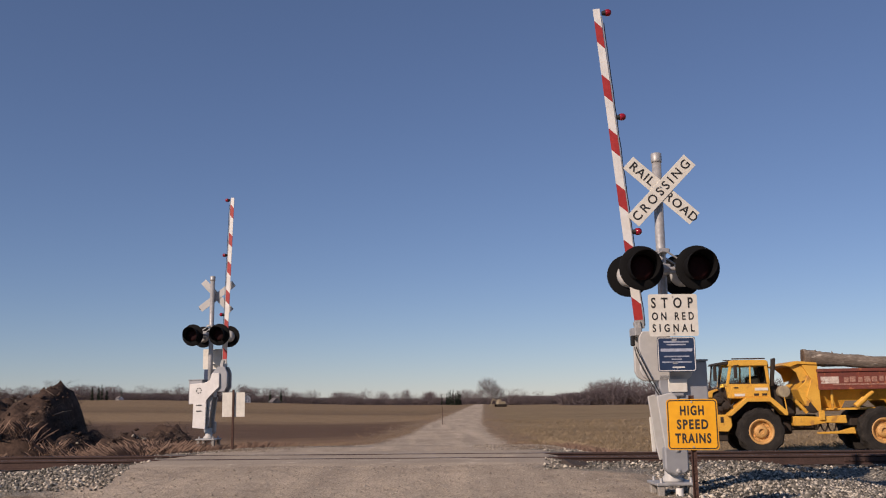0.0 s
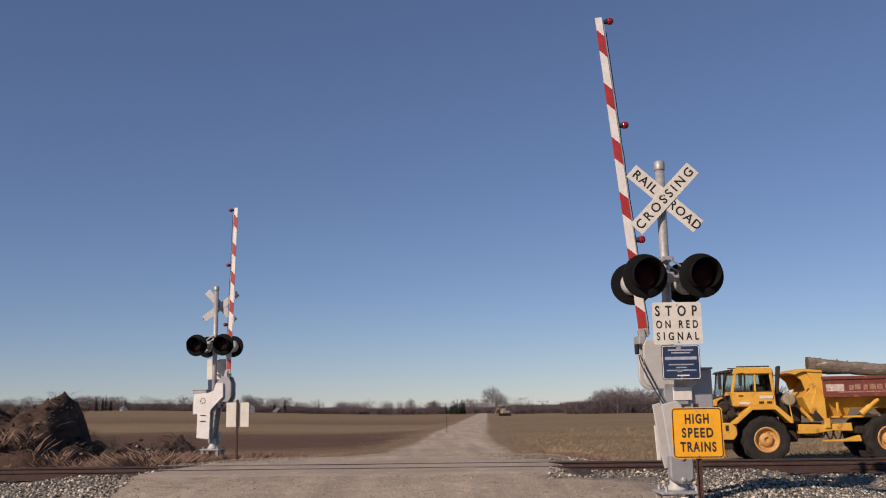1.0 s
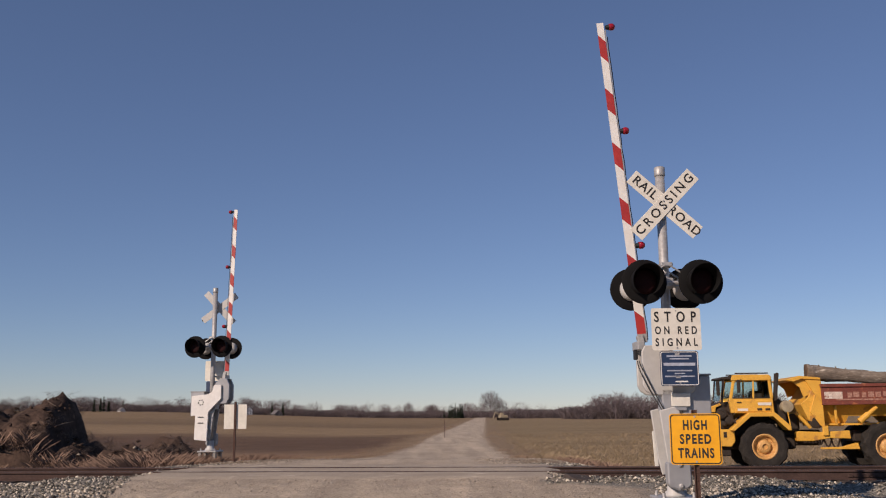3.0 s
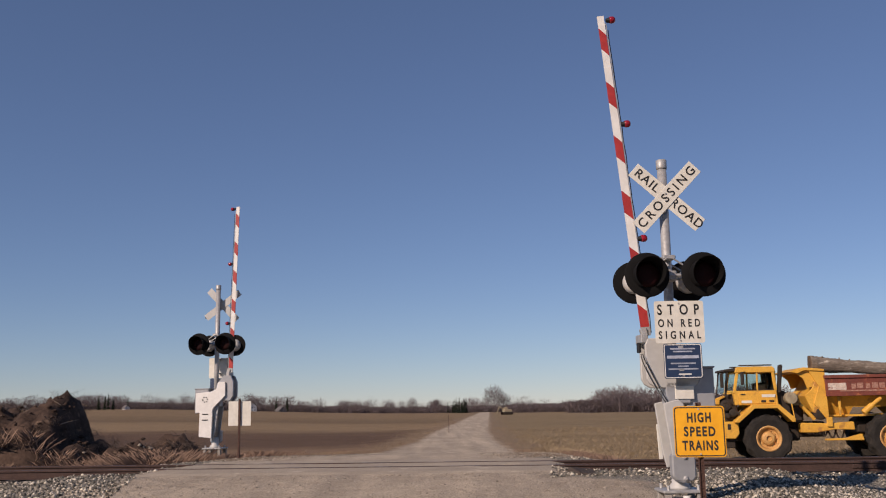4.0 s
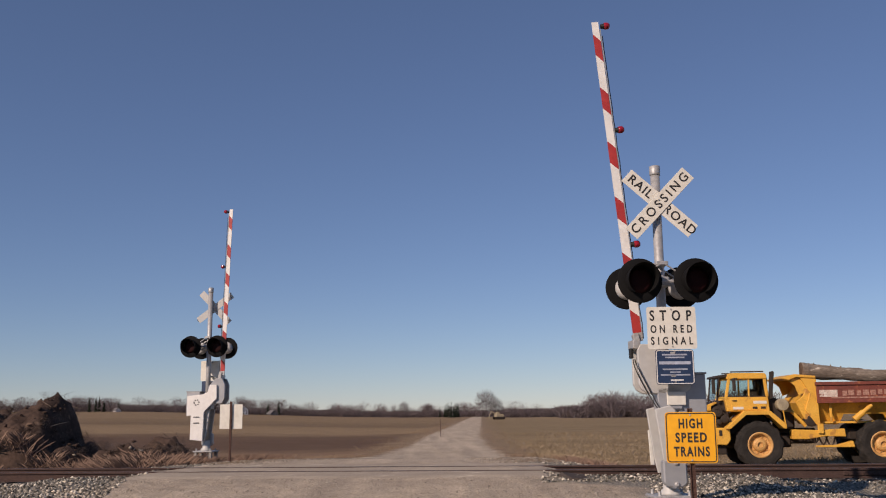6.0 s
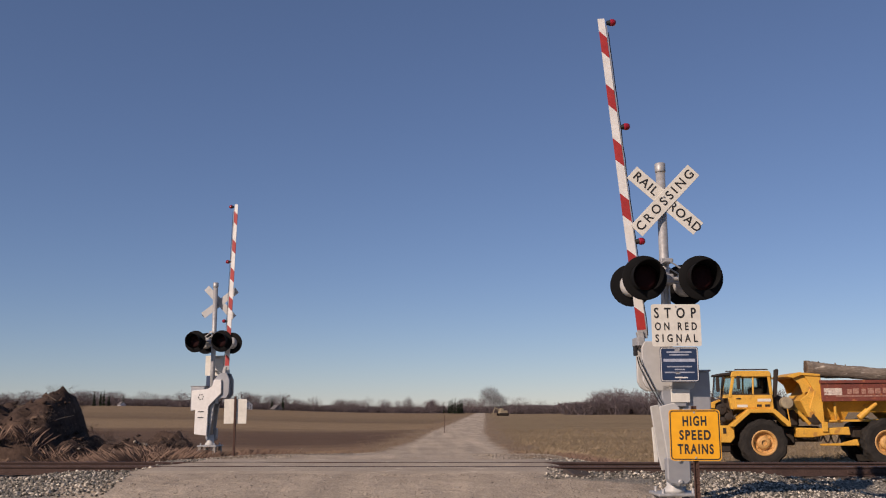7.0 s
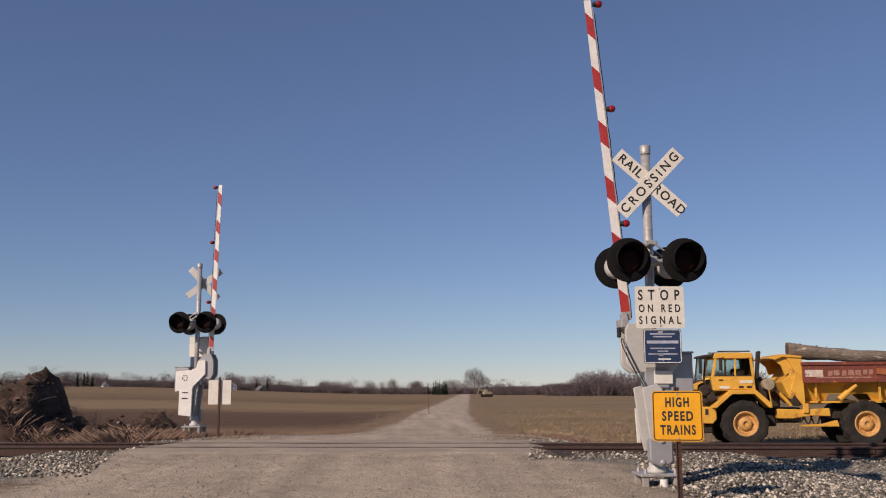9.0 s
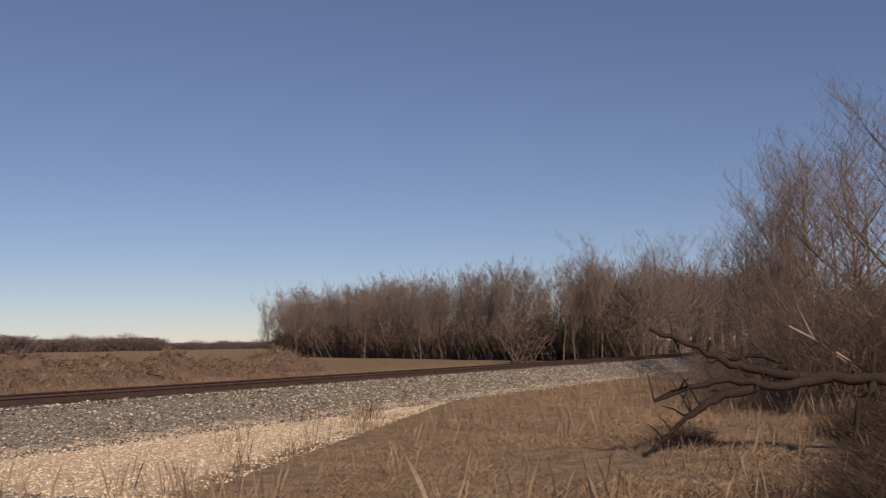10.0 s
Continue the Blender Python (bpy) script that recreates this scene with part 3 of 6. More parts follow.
    bars(bl, 0.075, 1.835, -0.34, ((-0.175, 0.17, 0.018),), M["white"])
    bm = bm_()
    for zz in (2.2, 2.6, 1.72, 2.02):
        box(bm, (0.03, -0.2, zz), (0.07, 0.29, 0.04), 0.006)
    part("sign_bracket", bm, metal, top)
    # gate mechanism: arm carrier with a round heel, drive cabinet, counterweight plates
    bm = bm_()
    out = [(-0.40, 2.08), (-0.36, 2.16), (-0.22, 2.16), (0.06, 1.98), (0.30, 1.92), (0.34, 1.66), (0.30, 1.54), (0.22, 1.48), (-0.10, 1.48), (-0.28, 1.49), (-0.36, 1.54), (-0.40, 1.62)]
    if far:
        out = [(-0.58, 1.94), (-0.50, 2.12), (-0.30, 2.12), (-0.10, 1.90), (-0.08, 1.60), (-0.30, 1.42), (-0.50, 1.42), (-0.58, 1.56)]
    prism(bm, out, 0.07, Matrix.Translation((0, -0.115, 0)), 0.012)
    part("arm_carrier", bm, M["box_grey"] if far else M["grey"], top, "painted steel gate arm carrier")
    bm = bm_()
    prism(bm, out, 0.07, Matrix.Translation((0, 0.20, 0)), 0.012)
    part("arm_carrier", bm, M["box_grey"] if far else M["grey"], top, "painted steel gate arm carrier")
    bm = bm_()
    box(bm, (0.33, 0.06, 1.42), (0.40, 0.34, 0.66), 0.02, None, 2)
    cab = part("drive_cabinet", bm, M["box_grey"], top, "grey gate drive cabinet")
    bm = bm_()
    box(bm, (0.33, 0.06, 1.76), (0.43, 0.37, 0.025), 0.008)
    part("cabinet_lid", bm, M["box_grey"], cab)
    bm = bm_()
    box(bm, (0.02, -0.02, 1.42), (0.34, 0.26, 0.30), 0.015)
    part("motor_box", bm, M["box_grey"], top, "dark grey motor box")
    bm = bm_()
    box(bm, (0.10, -0.16, 1.42), (0.26, 0.015, 0.18), 0.006)
    part("motor_plate", bm, M["aged_white"], top)
    for yy in ((-0.19, 0.18) if far else (-0.19, 0.30)):
        bm = bm_()
        prism(bm, [(-0.26, 1.28), (-0.05, 1.33), (0.02, 1.26), (-0.015, 0.62), (-0.05, 0.42), (-0.13, 0.40), (-0.18, 0.62)], 0.05, Matrix.Translation((0.10 if far else 0.05, yy, 0)), 0.01)
        part("counterweight", bm, M["galv"] if far else M["grey"], top, "long painted counterweight plate")
    bm = bm_()
    for zz in (0.72, 0.98, 1.12):
        rod(bm, (-0.02, -0.225, zz), (-0.02, 0.335, zz), 0.018, seg=8)
    part("counterweight_bolt", bm, metal, top)
    if far:
        bm = bm_()
        prism(bm, [(-0.37, 1.94), (-0.17, 1.94), (-0.10, 1.74), (0.04, 1.68), (0.48, 1.64), (0.48, 1.08), (0.36, 1.10), (0.37, 0.44), (0.00, 0.40), (-0.02, 1.18), (-0.06, 1.24), (-0.38, 1.56)], 0.06, Matrix.Translation((0, 0.27, 0)), 0.012)
        part("counterweight_plate", bm, M["white"], top, "white bent counterweight plate")
        for k in range(7):
            bm = bm_()
            rod(bm, (0.2 + 0.07 * math.cos(k), 0.29, 1.46 + 0.07 * math.sin(k)), (0.2 + 0.07 * math.cos(k), 0.31, 1.46 + 0.07 * math.sin(k)), 0.018, seg=8)
            part("plate_bolt", bm, M["black"], top)
        for zz in (1.06, 0.90):
            bm = bm_()
            box(bm, (0.19, 0.305, zz), (0.16, 0.015, 0.025))
            part("plate_slot", bm, M["black"], top)
    # arm clamp, small back box and hanging cables
    bm = bm_()
    box(bm, (-0.40, 0.03, 2.16), (0.10, 0.34, 0.12), 0.01)
    box(bm, (-0.37, 0.03, 2.25), (0.09, 0.10, 0.12), 0.01, Matrix.Rotation(radians(-12), 4, "Y"))
    part("arm_clamp", bm, metal, top)
    bm = bm_()
    box(bm, (-0.455, 0.0, 2.04), (0.045, 0.10, 0.14), 0.01)
    part("cable_box", bm, M["black"], top)
    for k in range(2):
        bm = bm_()
        pts = [Vector((-0.47 + 0.02 * k + 0.36 * u * u, -0.17 - 0.02 * k, 1.95 - 0.75 * u + (0.10 + 0.05 * k) * math.sin(u * math.pi))) for u in [i / 9 for i in range(10)]]
        part("gate_cable", pipe(bm, pts, 0.007), M["cable"], top, "looping black cable")
    gate_arm(top, (-0.42 if far else -0.34, 2.24), arm_tip, 0.03, far)
    return top


near_base, far_base = (3.24, 13.10, 0.25), (-6.25, 27.0, 0.415)
crossing_signal(pose(*near_base, 0, 0, 1), (-0.77, 6.90), "railroad crossing signal with raised gate, unlit lights and signs")
crossing_signal(pose(*far_base, 0, 0, 172), (-0.55, 6.98), "far crossing signal seen from behind, gate raised, white counterweights", True)


def yellow_sign():
    top = empty("warning_sign", pose(3.045, 11.22, 0.24, 0, 0, -12))
    tagged(top, "yellow square high speed trains warning sign on a rusty post", "road sign")
    bm = bm_()
    for dx in (-0.026, 0.026):
        box(bm, (dx, 0, 0.62), (0.012, 0.03, 1.34))
    box(bm, (0, 0.013, 0.62), (0.052, 0.008, 1.34))
    for i in range(14):
        rod(bm, (0, -0.003, 0.06 + i * 0.085), (0, 0.012, 0.06 + i * 0.085), 0.009, seg=6)
    part("post", bm, M["rusty_post"], top, "rust-brown perforated steel post")
    pl = sign_plate(top, "sign_plate", 0.0, 0.955, 0.58, 0.585, -0.025, M["yellow"], "yellow plate with black words", M["letter"], 0.04, 0.010, 0.012)
    for word, dz in (("HIGH", 0.155), ("SPEED", -0.005), ("TRAINS", -0.165)):
        lettering("lettering", word, 0.150, (0, -0.0285, 0.955 + dz), M["letter"], pl, None, 1.25, 1.0, 0.034, {"HIGH": 0.27, "SPEED": 0.355, "TRAINS": 0.405}[word])


yellow_sign()


def back_sign():
    top = empty("road_sign", pose(-5.44, 26.3, 0.36, 0, 0, 178))
    tagged(top, "road sign on a post seen from its blank back", "road sign")
    bm = bm_()
    box(bm, (0, 0, 0.7), (0.06, 0.05, 1.65), 0.006)
    part("post", bm, M["rusty_post"], top, "dark steel post")
    bm = bm_()
    box(bm, (0, -0.03, 1.12), (0.62, 0.005, 0.66))
    part("sign_plate", bm, M["aged_white"], top, "blank weathered back of a sign plate")


back_sign()


def marker_post():
    top = empty("marker_post", pose(*trk(2.9, 22.9, 0.0), 0, -2.5, 0))
    tagged(top, "thin pale marker post beside the track", "marker post")
    bm = bm_()
    box(bm, (0, 0, 0.5), (0.09, 0.05, 1.15), 0.01)
    part("post", bm, M["aged_white"], top, "weathered white post")


marker_post()

# ---- dump truck ----
TRUCK_AT = Matrix.Translation(trk(8.12, 34.9, -0.52)) @ TRACK
T_YELLOW = material("faded_machine_yellow", (0.78, 0.43, 0.065), 0.5, 0, (0.66, 0.33, 0.04), 1.4, 0.6, 30, 0.05, third=(0.46, 0.22, 0.05))
T_RED = material("rusty_red_body", (0.23, 0.055, 0.032), 0.65, 0, (0.14, 0.04, 0.03), 2.2, 0.8, 25, 0.2, third=(0.36, 0.12, 0.05))
T_DARK = material("grimy_dark_steel", (0.035, 0.03, 0.026), 0.7, 0.2, (0.06, 0.045, 0.035), 6, 0.8, 30, 0.2)
T_RUBBER = material("dusty_tyre_rubber", (0.018, 0.017, 0.016), 0.9, 0, (0.04, 0.035, 0.03), 4, 0.8, 30, 0.3)
T_RIM = material("weathered_yellow_rim", (0.72, 0.42, 0.14), 0.6, 0, (0.45, 0.22, 0.07), 6, 0.8, 40, 0.15)
T_GLASS = material("cab_glass", (0.02, 0.03, 0.035), 0.06, 0, None, 3, 0.2, 20, 0)
CLEAR = bpy.data.materials.new("tinted_clear_glass")
CLEAR.use_nodes = True
for key, value in (("Base Color", (0.62, 0.72, 0.72, 1)), ("Roughness", 0.03), ("Transmission Weight", 1.0), ("IOR", 1.1)):
    CLEAR.node_tree.nodes["Principled BSDF"].inputs[key].default_value = value
T_PALE = material("pale_filter_drum", (0.40, 0.34, 0.22), 0.6, 0, (0.26, 0.21, 0.14), 5, 0.6, 30, 0.1)
BARK = material("grey_log_bark", (0.27, 0.225, 0.18), 0.95, 0, (0.12, 0.095, 0.075), 3.0, 0.9, 22, 0.8, third=(0.45, 0.40, 0.33), stretch=(0.35, 1, 1))
LOG_END = material("weathered_log_end", (0.16, 0.11, 0.075), 0.95, 0, (0.06, 0.042, 0.03), 6, 0.8, 40, 0.4)

T_ORANGE = material("orange_rust_patch", (0.42, 0.14, 0.05), 0.6, 0, (0.28, 0.08, 0.04), 3, 0.8, 25, 0.15)
T_WORN = material("chipped_white_on_red", (0.66, 0.60, 0.52), 0.6, 0, (0.55, 0.40, 0.32), 5, 0.8, 30, 0.05, third=(0.23, 0.06, 0.035))
T_FADED = material("faded_print_paint", (0.50, 0.32, 0.25), 0.7, 0, (0.24, 0.07, 0.04), 9, 0.9, 30, 0.1)


def tyre_wheel(parent, u, y, out):
    """Earthmover wheel with lugged tread; out is the side of the dished rim."""
    m = Matrix.Translation((u, y, 0.82)) @ Matrix.Rotation(radians(90), 4, "X") @ Matrix.Diagonal((1.04, 1.04, out, 1))
    w = empty("wheel")
    w.parent = parent
    bm = bm_()
    lathe(bm, ((0.42, -0.27), (0.62, -0.31), (0.75, -0.30), (0.80, -0.22), (0.81, 0), (0.80, 0.22), (0.75, 0.30), (0.62, 0.31), (0.42, 0.27)), 44, m, False)
    inv = m.inverted()
    for v in bm.verts:   # cut the lugs into the tread
        q = inv @ v.co
        r = math.hypot(q.x, q.y)
        if r > 0.74:
            i = round(math.atan2(q.y, q.x) / (2 * math.pi) * 44) % 44
            if (i + (2 if q.z > 0.05 else 0)) % 4 < 2:
                v.co = m @ Vector((q.x * 0.945, q.y * 0.945, q.z))
    bmesh.ops.recalc_face_normals(bm, faces=bm.faces)
    part("tyre", bm, T_RUBBER, w, "worn black lugged tyre")
    bm = bm_()
    lathe(bm, ((0.43, 0.10), (0.43, 0.27), (0.40, 0.285), (0.36, 0.26), (0.32, 0.14), (0.24, 0.12), (0.22, 0.2), (0.17, 0.24), (0.09, 0.26), (0.08, 0.20), (0.03, 0.2)), 32, m)
    for i in range(10):
        a = 2 * math.pi * i / 10
        rod(bm, m @ Vector((0.27 * math.cos(a), 0.27 * math.sin(a), 0.12)), m @ Vector((0.27 * math.cos(a), 0.27 * math.sin(a), 0.16)), 0.022, seg=6)
    bmesh.ops.recalc_face_normals(bm, faces=bm.faces)
    part("rim", bm, T_RIM, w, "weathered yellow rim with hub nuts")
    return w


def dump_truck():
    top = empty("dump_truck", TRUCK_AT)
    tagged(top, "yellow articulated dump truck with a rusty red body carrying logs", "dump truck")
    P = lambda name, bm, mat, label="", parent=top: part(name, bm, mat, parent, label)
    at = lambda y: Matrix.Translation((0, y, 0))
    for u in (0, 4.17, 5.86):
        tyre_wheel(top, u, 0.0, 1)
        tyre_wheel(top, u, 2.1, -1)
    mid = 1.05
    # front: bumper with lamp pockets, dark hood side with hoses
    b = P("bumper", prism(bm_(), [(-1.62, 0.84), (-1.66, 1.36), (-1.58, 1.42), (-1.0, 1.42), (-0.98, 1.0), (-1.12, 0.82)], 2.5, at(mid), 0.025), T_YELLOW, "yellow front bumper")
    P("lamp_pocket", box(bm_(), (-1.33, -0.206, 1.24), (0.11, 0.02, 0.2), 0.008), T_DARK, "dark lamp pocket", b)
    P("lamp_pocket", box(bm_(), (-1.55, -0.206, 1.24), (0.10, 0.02, 0.2), 0.008), T_DARK, "dark lamp pocket", b)
    P("under_bumper", box(bm_(), (-1.35, mid, 0.66), (0.5, 2.1, 0.34), 0.03), T_DARK, "dark skid plate under the bumper")
    P("hood", prism(bm_(), [(-1.66, 1.4), (-1.68, 2.2), (-1.5, 2.34), (-0.95, 2.40), (-0.9, 1.4)], 1.9, at(mid), 0.05), T_DARK, "grimy dark hood and radiator")
    P("hood_edge", prism(bm_(), [(-1.70, 2.02), (-1.72, 2.22), (-1.42, 2.34), (-1.36, 2.28), (-1.56, 2.18), (-1.58, 2.02)], 0.10, at(0.06), 0.01), T_YELLOW)
    for u, z, r in ((-1.36, 1.98, 0.20), (-1.12, 1.72, 0.15), (-1.32, 1.62, 0.10)):
        bm = bm_()
        lathe(bm, ((r * 0.7, -0.05), (r, 0.0), (r, 0.10), (r * 0.75, 0.14), (r * 0.3, 0.15)), 18, Matrix.Translation((u, 0.06, z)) @ Matrix.Rotation(radians(90), 4, "X"))
        P("air_intake", bm, T_DARK, "round dark intake")
    bm = bm_()
    hose = [Vector((-1.5 + 0.6 * i / 8, -0.05 - 0.03 * math.sin(i), 2.1 - 0.5 * (i / 8) ** 2)) for i in range(9)]
    P("hose", pipe(bm, hose, 0.035, 8), T_DARK)
    # angular fenders: a folded plate over each front wheel
    for yy in (0.0, 2.1):
        out = [(-1.16, 1.42), (-0.50, 2.00), (0.40, 2.00), (0.92, 1.52), (0.92, 1.38), (0.82, 1.38), (0.33, 1.86), (-0.44, 1.86), (-1.00, 1.38), (-1.16, 1.38)]
        P("fender", prism(bm_(), out, 0.74, at(yy), 0.012), T_YELLOW, "angular yellow fender over the wheel")
        P("wheel_well", prism(bm_(), [(-1.0, 1.2), (-0.44, 1.84), (0.33, 1.84), (0.82, 1.2)], 0.10, at(yy + (0.42 if yy < 1 else -0.42)), 0), T_DARK, "dark inner wheel well")
    # cab
    P("cab_lower", prism(bm_(), [(-1.04, 1.98), (-1.10, 2.38), (-0.98, 2.52), (0.40, 2.52), (0.44, 1.98)], 1.72, at(0.72), 0.025), T_YELLOW, "yellow cab lower panel")
    d = P("cab_door", prism(bm_(), [(-0.88, 2.03), (-0.92, 2.42), (0.30, 2.42), (0.32, 2.03)], 0.03, at(-0.150), 0.008), T_YELLOW, "yellow cab door")
    P("door_handle", box(bm_(), (-0.78, -0.18, 2.36), (0.16, 0.03, 0.04), 0.008), T_DARK, "", d)
    for u, z, w, h in ((0.10, 2.30, 0.46, 0.10), (-0.66, 2.10, 0.36, 0.09)):
        P("white_decal", box(bm_(), (u, -0.172, z), (w, 0.008, h)), M["aged_white"], "white decal stripe", d)
    for u in (-0.08, 0.20):
        P("vent", box(bm_(), (u, -0.172, 2.11), (0.17, 0.014, 0.08), 0.006), T_DARK, "dark vent", d)
    for u0, z0, u1, z1, w in ((-1.07, 2.4, -0.90, 3.24, 0.10), (-0.26, 2.5, -0.24, 3.12, 0.05), (0.37, 2.5, 0.30, 3.24, 0.10)):
        for yy in (-0.11, 1.53):
            P("cab_pillar", prism(bm_(), [(u0 - w / 2, z0), (u0 + w / 2, z0), (u1 + w / 2, z1), (u1 - w / 2, z1)], 0.09, at(yy), 0.01), T_YELLOW)
    for u0, u1 in ((-0.96, -0.29), (-0.22, 0.30)):
        P("window_seal", prism(bm_(), [(u0 - 0.02, 2.49), (u0 - 0.02, 2.525), (u1 + 0.02, 2.525), (u1 + 0.02, 2.49)], 0.05, at(-0.12)), T_DARK)
    for yy in (-0.09, 1.51):
        P("cab_window", prism(bm_(), [(-1.02, 2.5), (-0.87, 3.14), (0.28, 3.14), (0.34, 2.5)], 0.012, at(yy)), CLEAR, "tinted cab side glass").visible_shadow = False
        P("quarter_window", prism(bm_(), [(-1.36, 2.42), (-1.26, 3.16), (-0.94, 3.16), (-1.10, 2.42)], 0.012, at(yy)), CLEAR, "slanted front quarter glass").visible_shadow = False
        P("front_pillar", prism(bm_(), [(-1.40, 2.36), (-1.33, 2.36), (-1.23, 3.2), (-1.30, 3.2)], 0.06, at(yy), 0.008), T_DARK, "black front pillar")
    P("windscreen", prism(bm_(), [(-1.38, 2.42), (-1.28, 3.18), (-1.27, 3.18), (-1.37, 2.42)], 1.5, at(0.71)), CLEAR, "cab windscreen").visible_shadow = False
    P("rear_wall", box(bm_(), (0.40, 0.71, 2.85), (0.05, 1.5, 0.66), 0.01), T_DARK)
    bm = bm_()
    box(bm, (0.02, 0.7, 2.62), (0.46, 0.55, 0.3), 0.06)
    box(bm, (0.22, 0.7, 2.90), (0.14, 0.5, 0.42), 0.05)
    P("driver_seat", bm, T_DARK, "dark empty driver seat")
    P("cab_roof", prism(bm_(), [(-1.02, 3.12), (-0.98, 3.28), (-0.86, 3.33), (0.30, 3.33), (0.38, 3.26), (0.38, 3.12)], 1.78, at(0.71), 0.02), T_YELLOW, "yellow cab roof")
    P("sun_visor", prism(bm_(), [(-1.40, 3.17), (-1.36, 3.25), (-0.98, 3.30), (-0.98, 3.18)], 1.72, at(0.71), 0.012), T_DARK, "dark visor over the windscreen")
    for yy in (-0.08, 1.5):
        P("roof_rail", rod(bm_(), (-0.85, yy, 3.38), (0.30, yy, 3.38), 0.022, seg=8), T_DARK, "dark roof rail")
    for u, y, z, h in ((-0.80, -0.34, 2.92, 0.46), (-1.50, -0.26, 2.86, 0.52)):
        m = P("mirror", box(bm_(), (u, y, z), (0.12, 0.08, h), 0.03, None, 2), T_DARK, "black wing mirror")
        P("mirror_arm", rod(bm_(), (u, y, z + h * 0.45), (u + 0.22, -0.1, 3.16), 0.018, seg=6), T_DARK, "", m)
    P("exhaust", prism(bm_(), [(0.44, 2.40), (0.56, 2.40), (0.68, 3.36), (0.64, 3.40), (0.53, 3.36)], 0.13, at(-0.02), 0.02), T_DARK, "dark slanted exhaust stack")
    # behind the cab
    P("engine_cowl", prism(bm_(), [(0.44, 1.6), (0.44, 2.42), (0.62, 2.50), (0.86, 2.36), (0.92, 1.6)], 1.8, at(1.0), 0.04), T_DARK, "dark engine cowl")
    bm = bm_()
    lathe(bm, ((0.17, -0.02), (0.21, 0.0), (0.21, 0.3), (0.19, 0.33), (0.07, 0.34)), 26, Matrix.Translation((0.85, 0.0, 2.20)) @ Matrix.Rotation(radians(90), 4, "X"))
    P("air_filter", bm, T_PALE, "round pale air filter drum")
    P("grab_post", rod(bm_(), (0.90, -0.30, 1.55), (0.84, -0.30, 2.02), 0.022, seg=6), T_YELLOW)
    # hitch and rear frame
    bm = bm_()
    box(bm, (1.5, 1.05, 1.1), (1.4, 0.7, 0.55), 0.05)
    box(bm, (0.2, 1.05, 0.95), (2.2, 0.8, 0.5), 0.05)
    box(bm, (1.15, 1.0, 1.65), (0.5, 1.3, 0.6), 0.08)
    P("hitch", bm, T_DARK, "grimy articulation hitch")
    bm = bm_()
    lathe(bm, ((0.12, -0.1), (0.25, -0.06), (0.25, 0.12), (0.17, 0.15), (0.05, 0.16)), 20, Matrix.Translation((1.88, 0.1, 1.68)) @ Matrix.Rotation(radians(90), 4, "X"))
    P("hitch_drum", bm, T_DARK, "rusty dark drum on the hitch")
    bm = bm_()
    rod(bm, (1.20, 0.02, 1.98), (1.68, 0.06, 1.46), 0.065, seg=10)
    P("steering_cylinder", bm, T_YELLOW, "yellow steering cylinder")
    for k in range(4):
        bm = bm_()
        pts = [Vector((1.5 + 0.28 * k + 0.35 * i / 7, -0.02 + 0.05 * k, 1.35 - 0.42 * math.sin(i / 7 * 3.0) - 0.06 * k)) for i in range(8)]
        P("hose", pipe(bm, pts, 0.03), T_DARK, "sagging black hose")
    P("side_frame", prism(bm_(), [(1.14, 1.0), (1.12, 1.28), (1.2, 1.34), (2.1, 1.31), (2.95, 1.36), (2.98, 1.08), (2.3, 1.10), (1.7, 1.0)], 0.30, at(0.02), 0.02), T_YELLOW, "yellow side frame")
    P("frame_bracket", box(bm_(), (2.12, -0.16, 1.36), (0.2, 0.1, 0.34), 0.02), T_YELLOW)
    P("step", prism(bm_(), [(1.98, 0.72), (2.0, 0.78), (2.7, 0.80), (3.2, 0.94), (3.25, 0.72)], 0.3, at(0.0), 0.012), T_YELLOW, "yellow step plate")
    P("chassis", box(bm_(), (5.0, 1.05, 1.15), (3.4, 0.9, 0.4), 0.04), T_DARK, "dark chassis beam")
    for u in (0, 4.17, 5.86):
        P("axle", rod(bm_(), (u, -0.1, 0.8), (u, 2.2, 0.8), 0.16, seg=10), T_DARK)
    bm = bm_()
    rod(bm, (3.30, -0.12, 1.66), (3.62, -0.12, 1.92), 0.11, seg=14)
    rod(bm, (3.60, -0.12, 1.90), (3.92, -0.12, 2.16), 0.075, seg=12)
    P("lift_cylinder", bm, T_YELLOW, "yellow lift cylinder")
    # dump body: shell under a red side plate, each side of its own
    side = [(2.1, 2.30), (2.1, 1.50), (2.92, 1.50), (3.06, 1.86), (4.4, 1.86), (4.66, 1.54), (5.6, 1.58), (7.0, 1.90), (7.38, 2.28)]
    for yy, sg in ((-0.10, 1), (2.20, -1)):
        bm = prism(bm_(), side, 0.06)
        for v in bm.verts:
            v.co.y += yy + sg * (0.12 + (2.30 - v.co.z) * 0.55)
        P("body_shell", bm, T_YELLOW, "yellow lower shell of the dump body")
    P("body_floor", prism(bm_(), [(2.15, 1.60), (2.15, 1.54), (4.9, 1.54), (5.7, 1.62), (7.2, 2.16), (7.2, 2.24), (5.65, 1.70), (4.9, 1.62)], 1.7, at(mid)), T_YELLOW)
    P("tail_edge", prism(bm_(), [(5.5, 1.60), (5.55, 1.53), (7.05, 1.86), (7.42, 2.2), (7.34, 2.26), (7.0, 1.94)], 0.10, at(0.0), 0.01), T_YELLOW, "yellow folded tail edge")
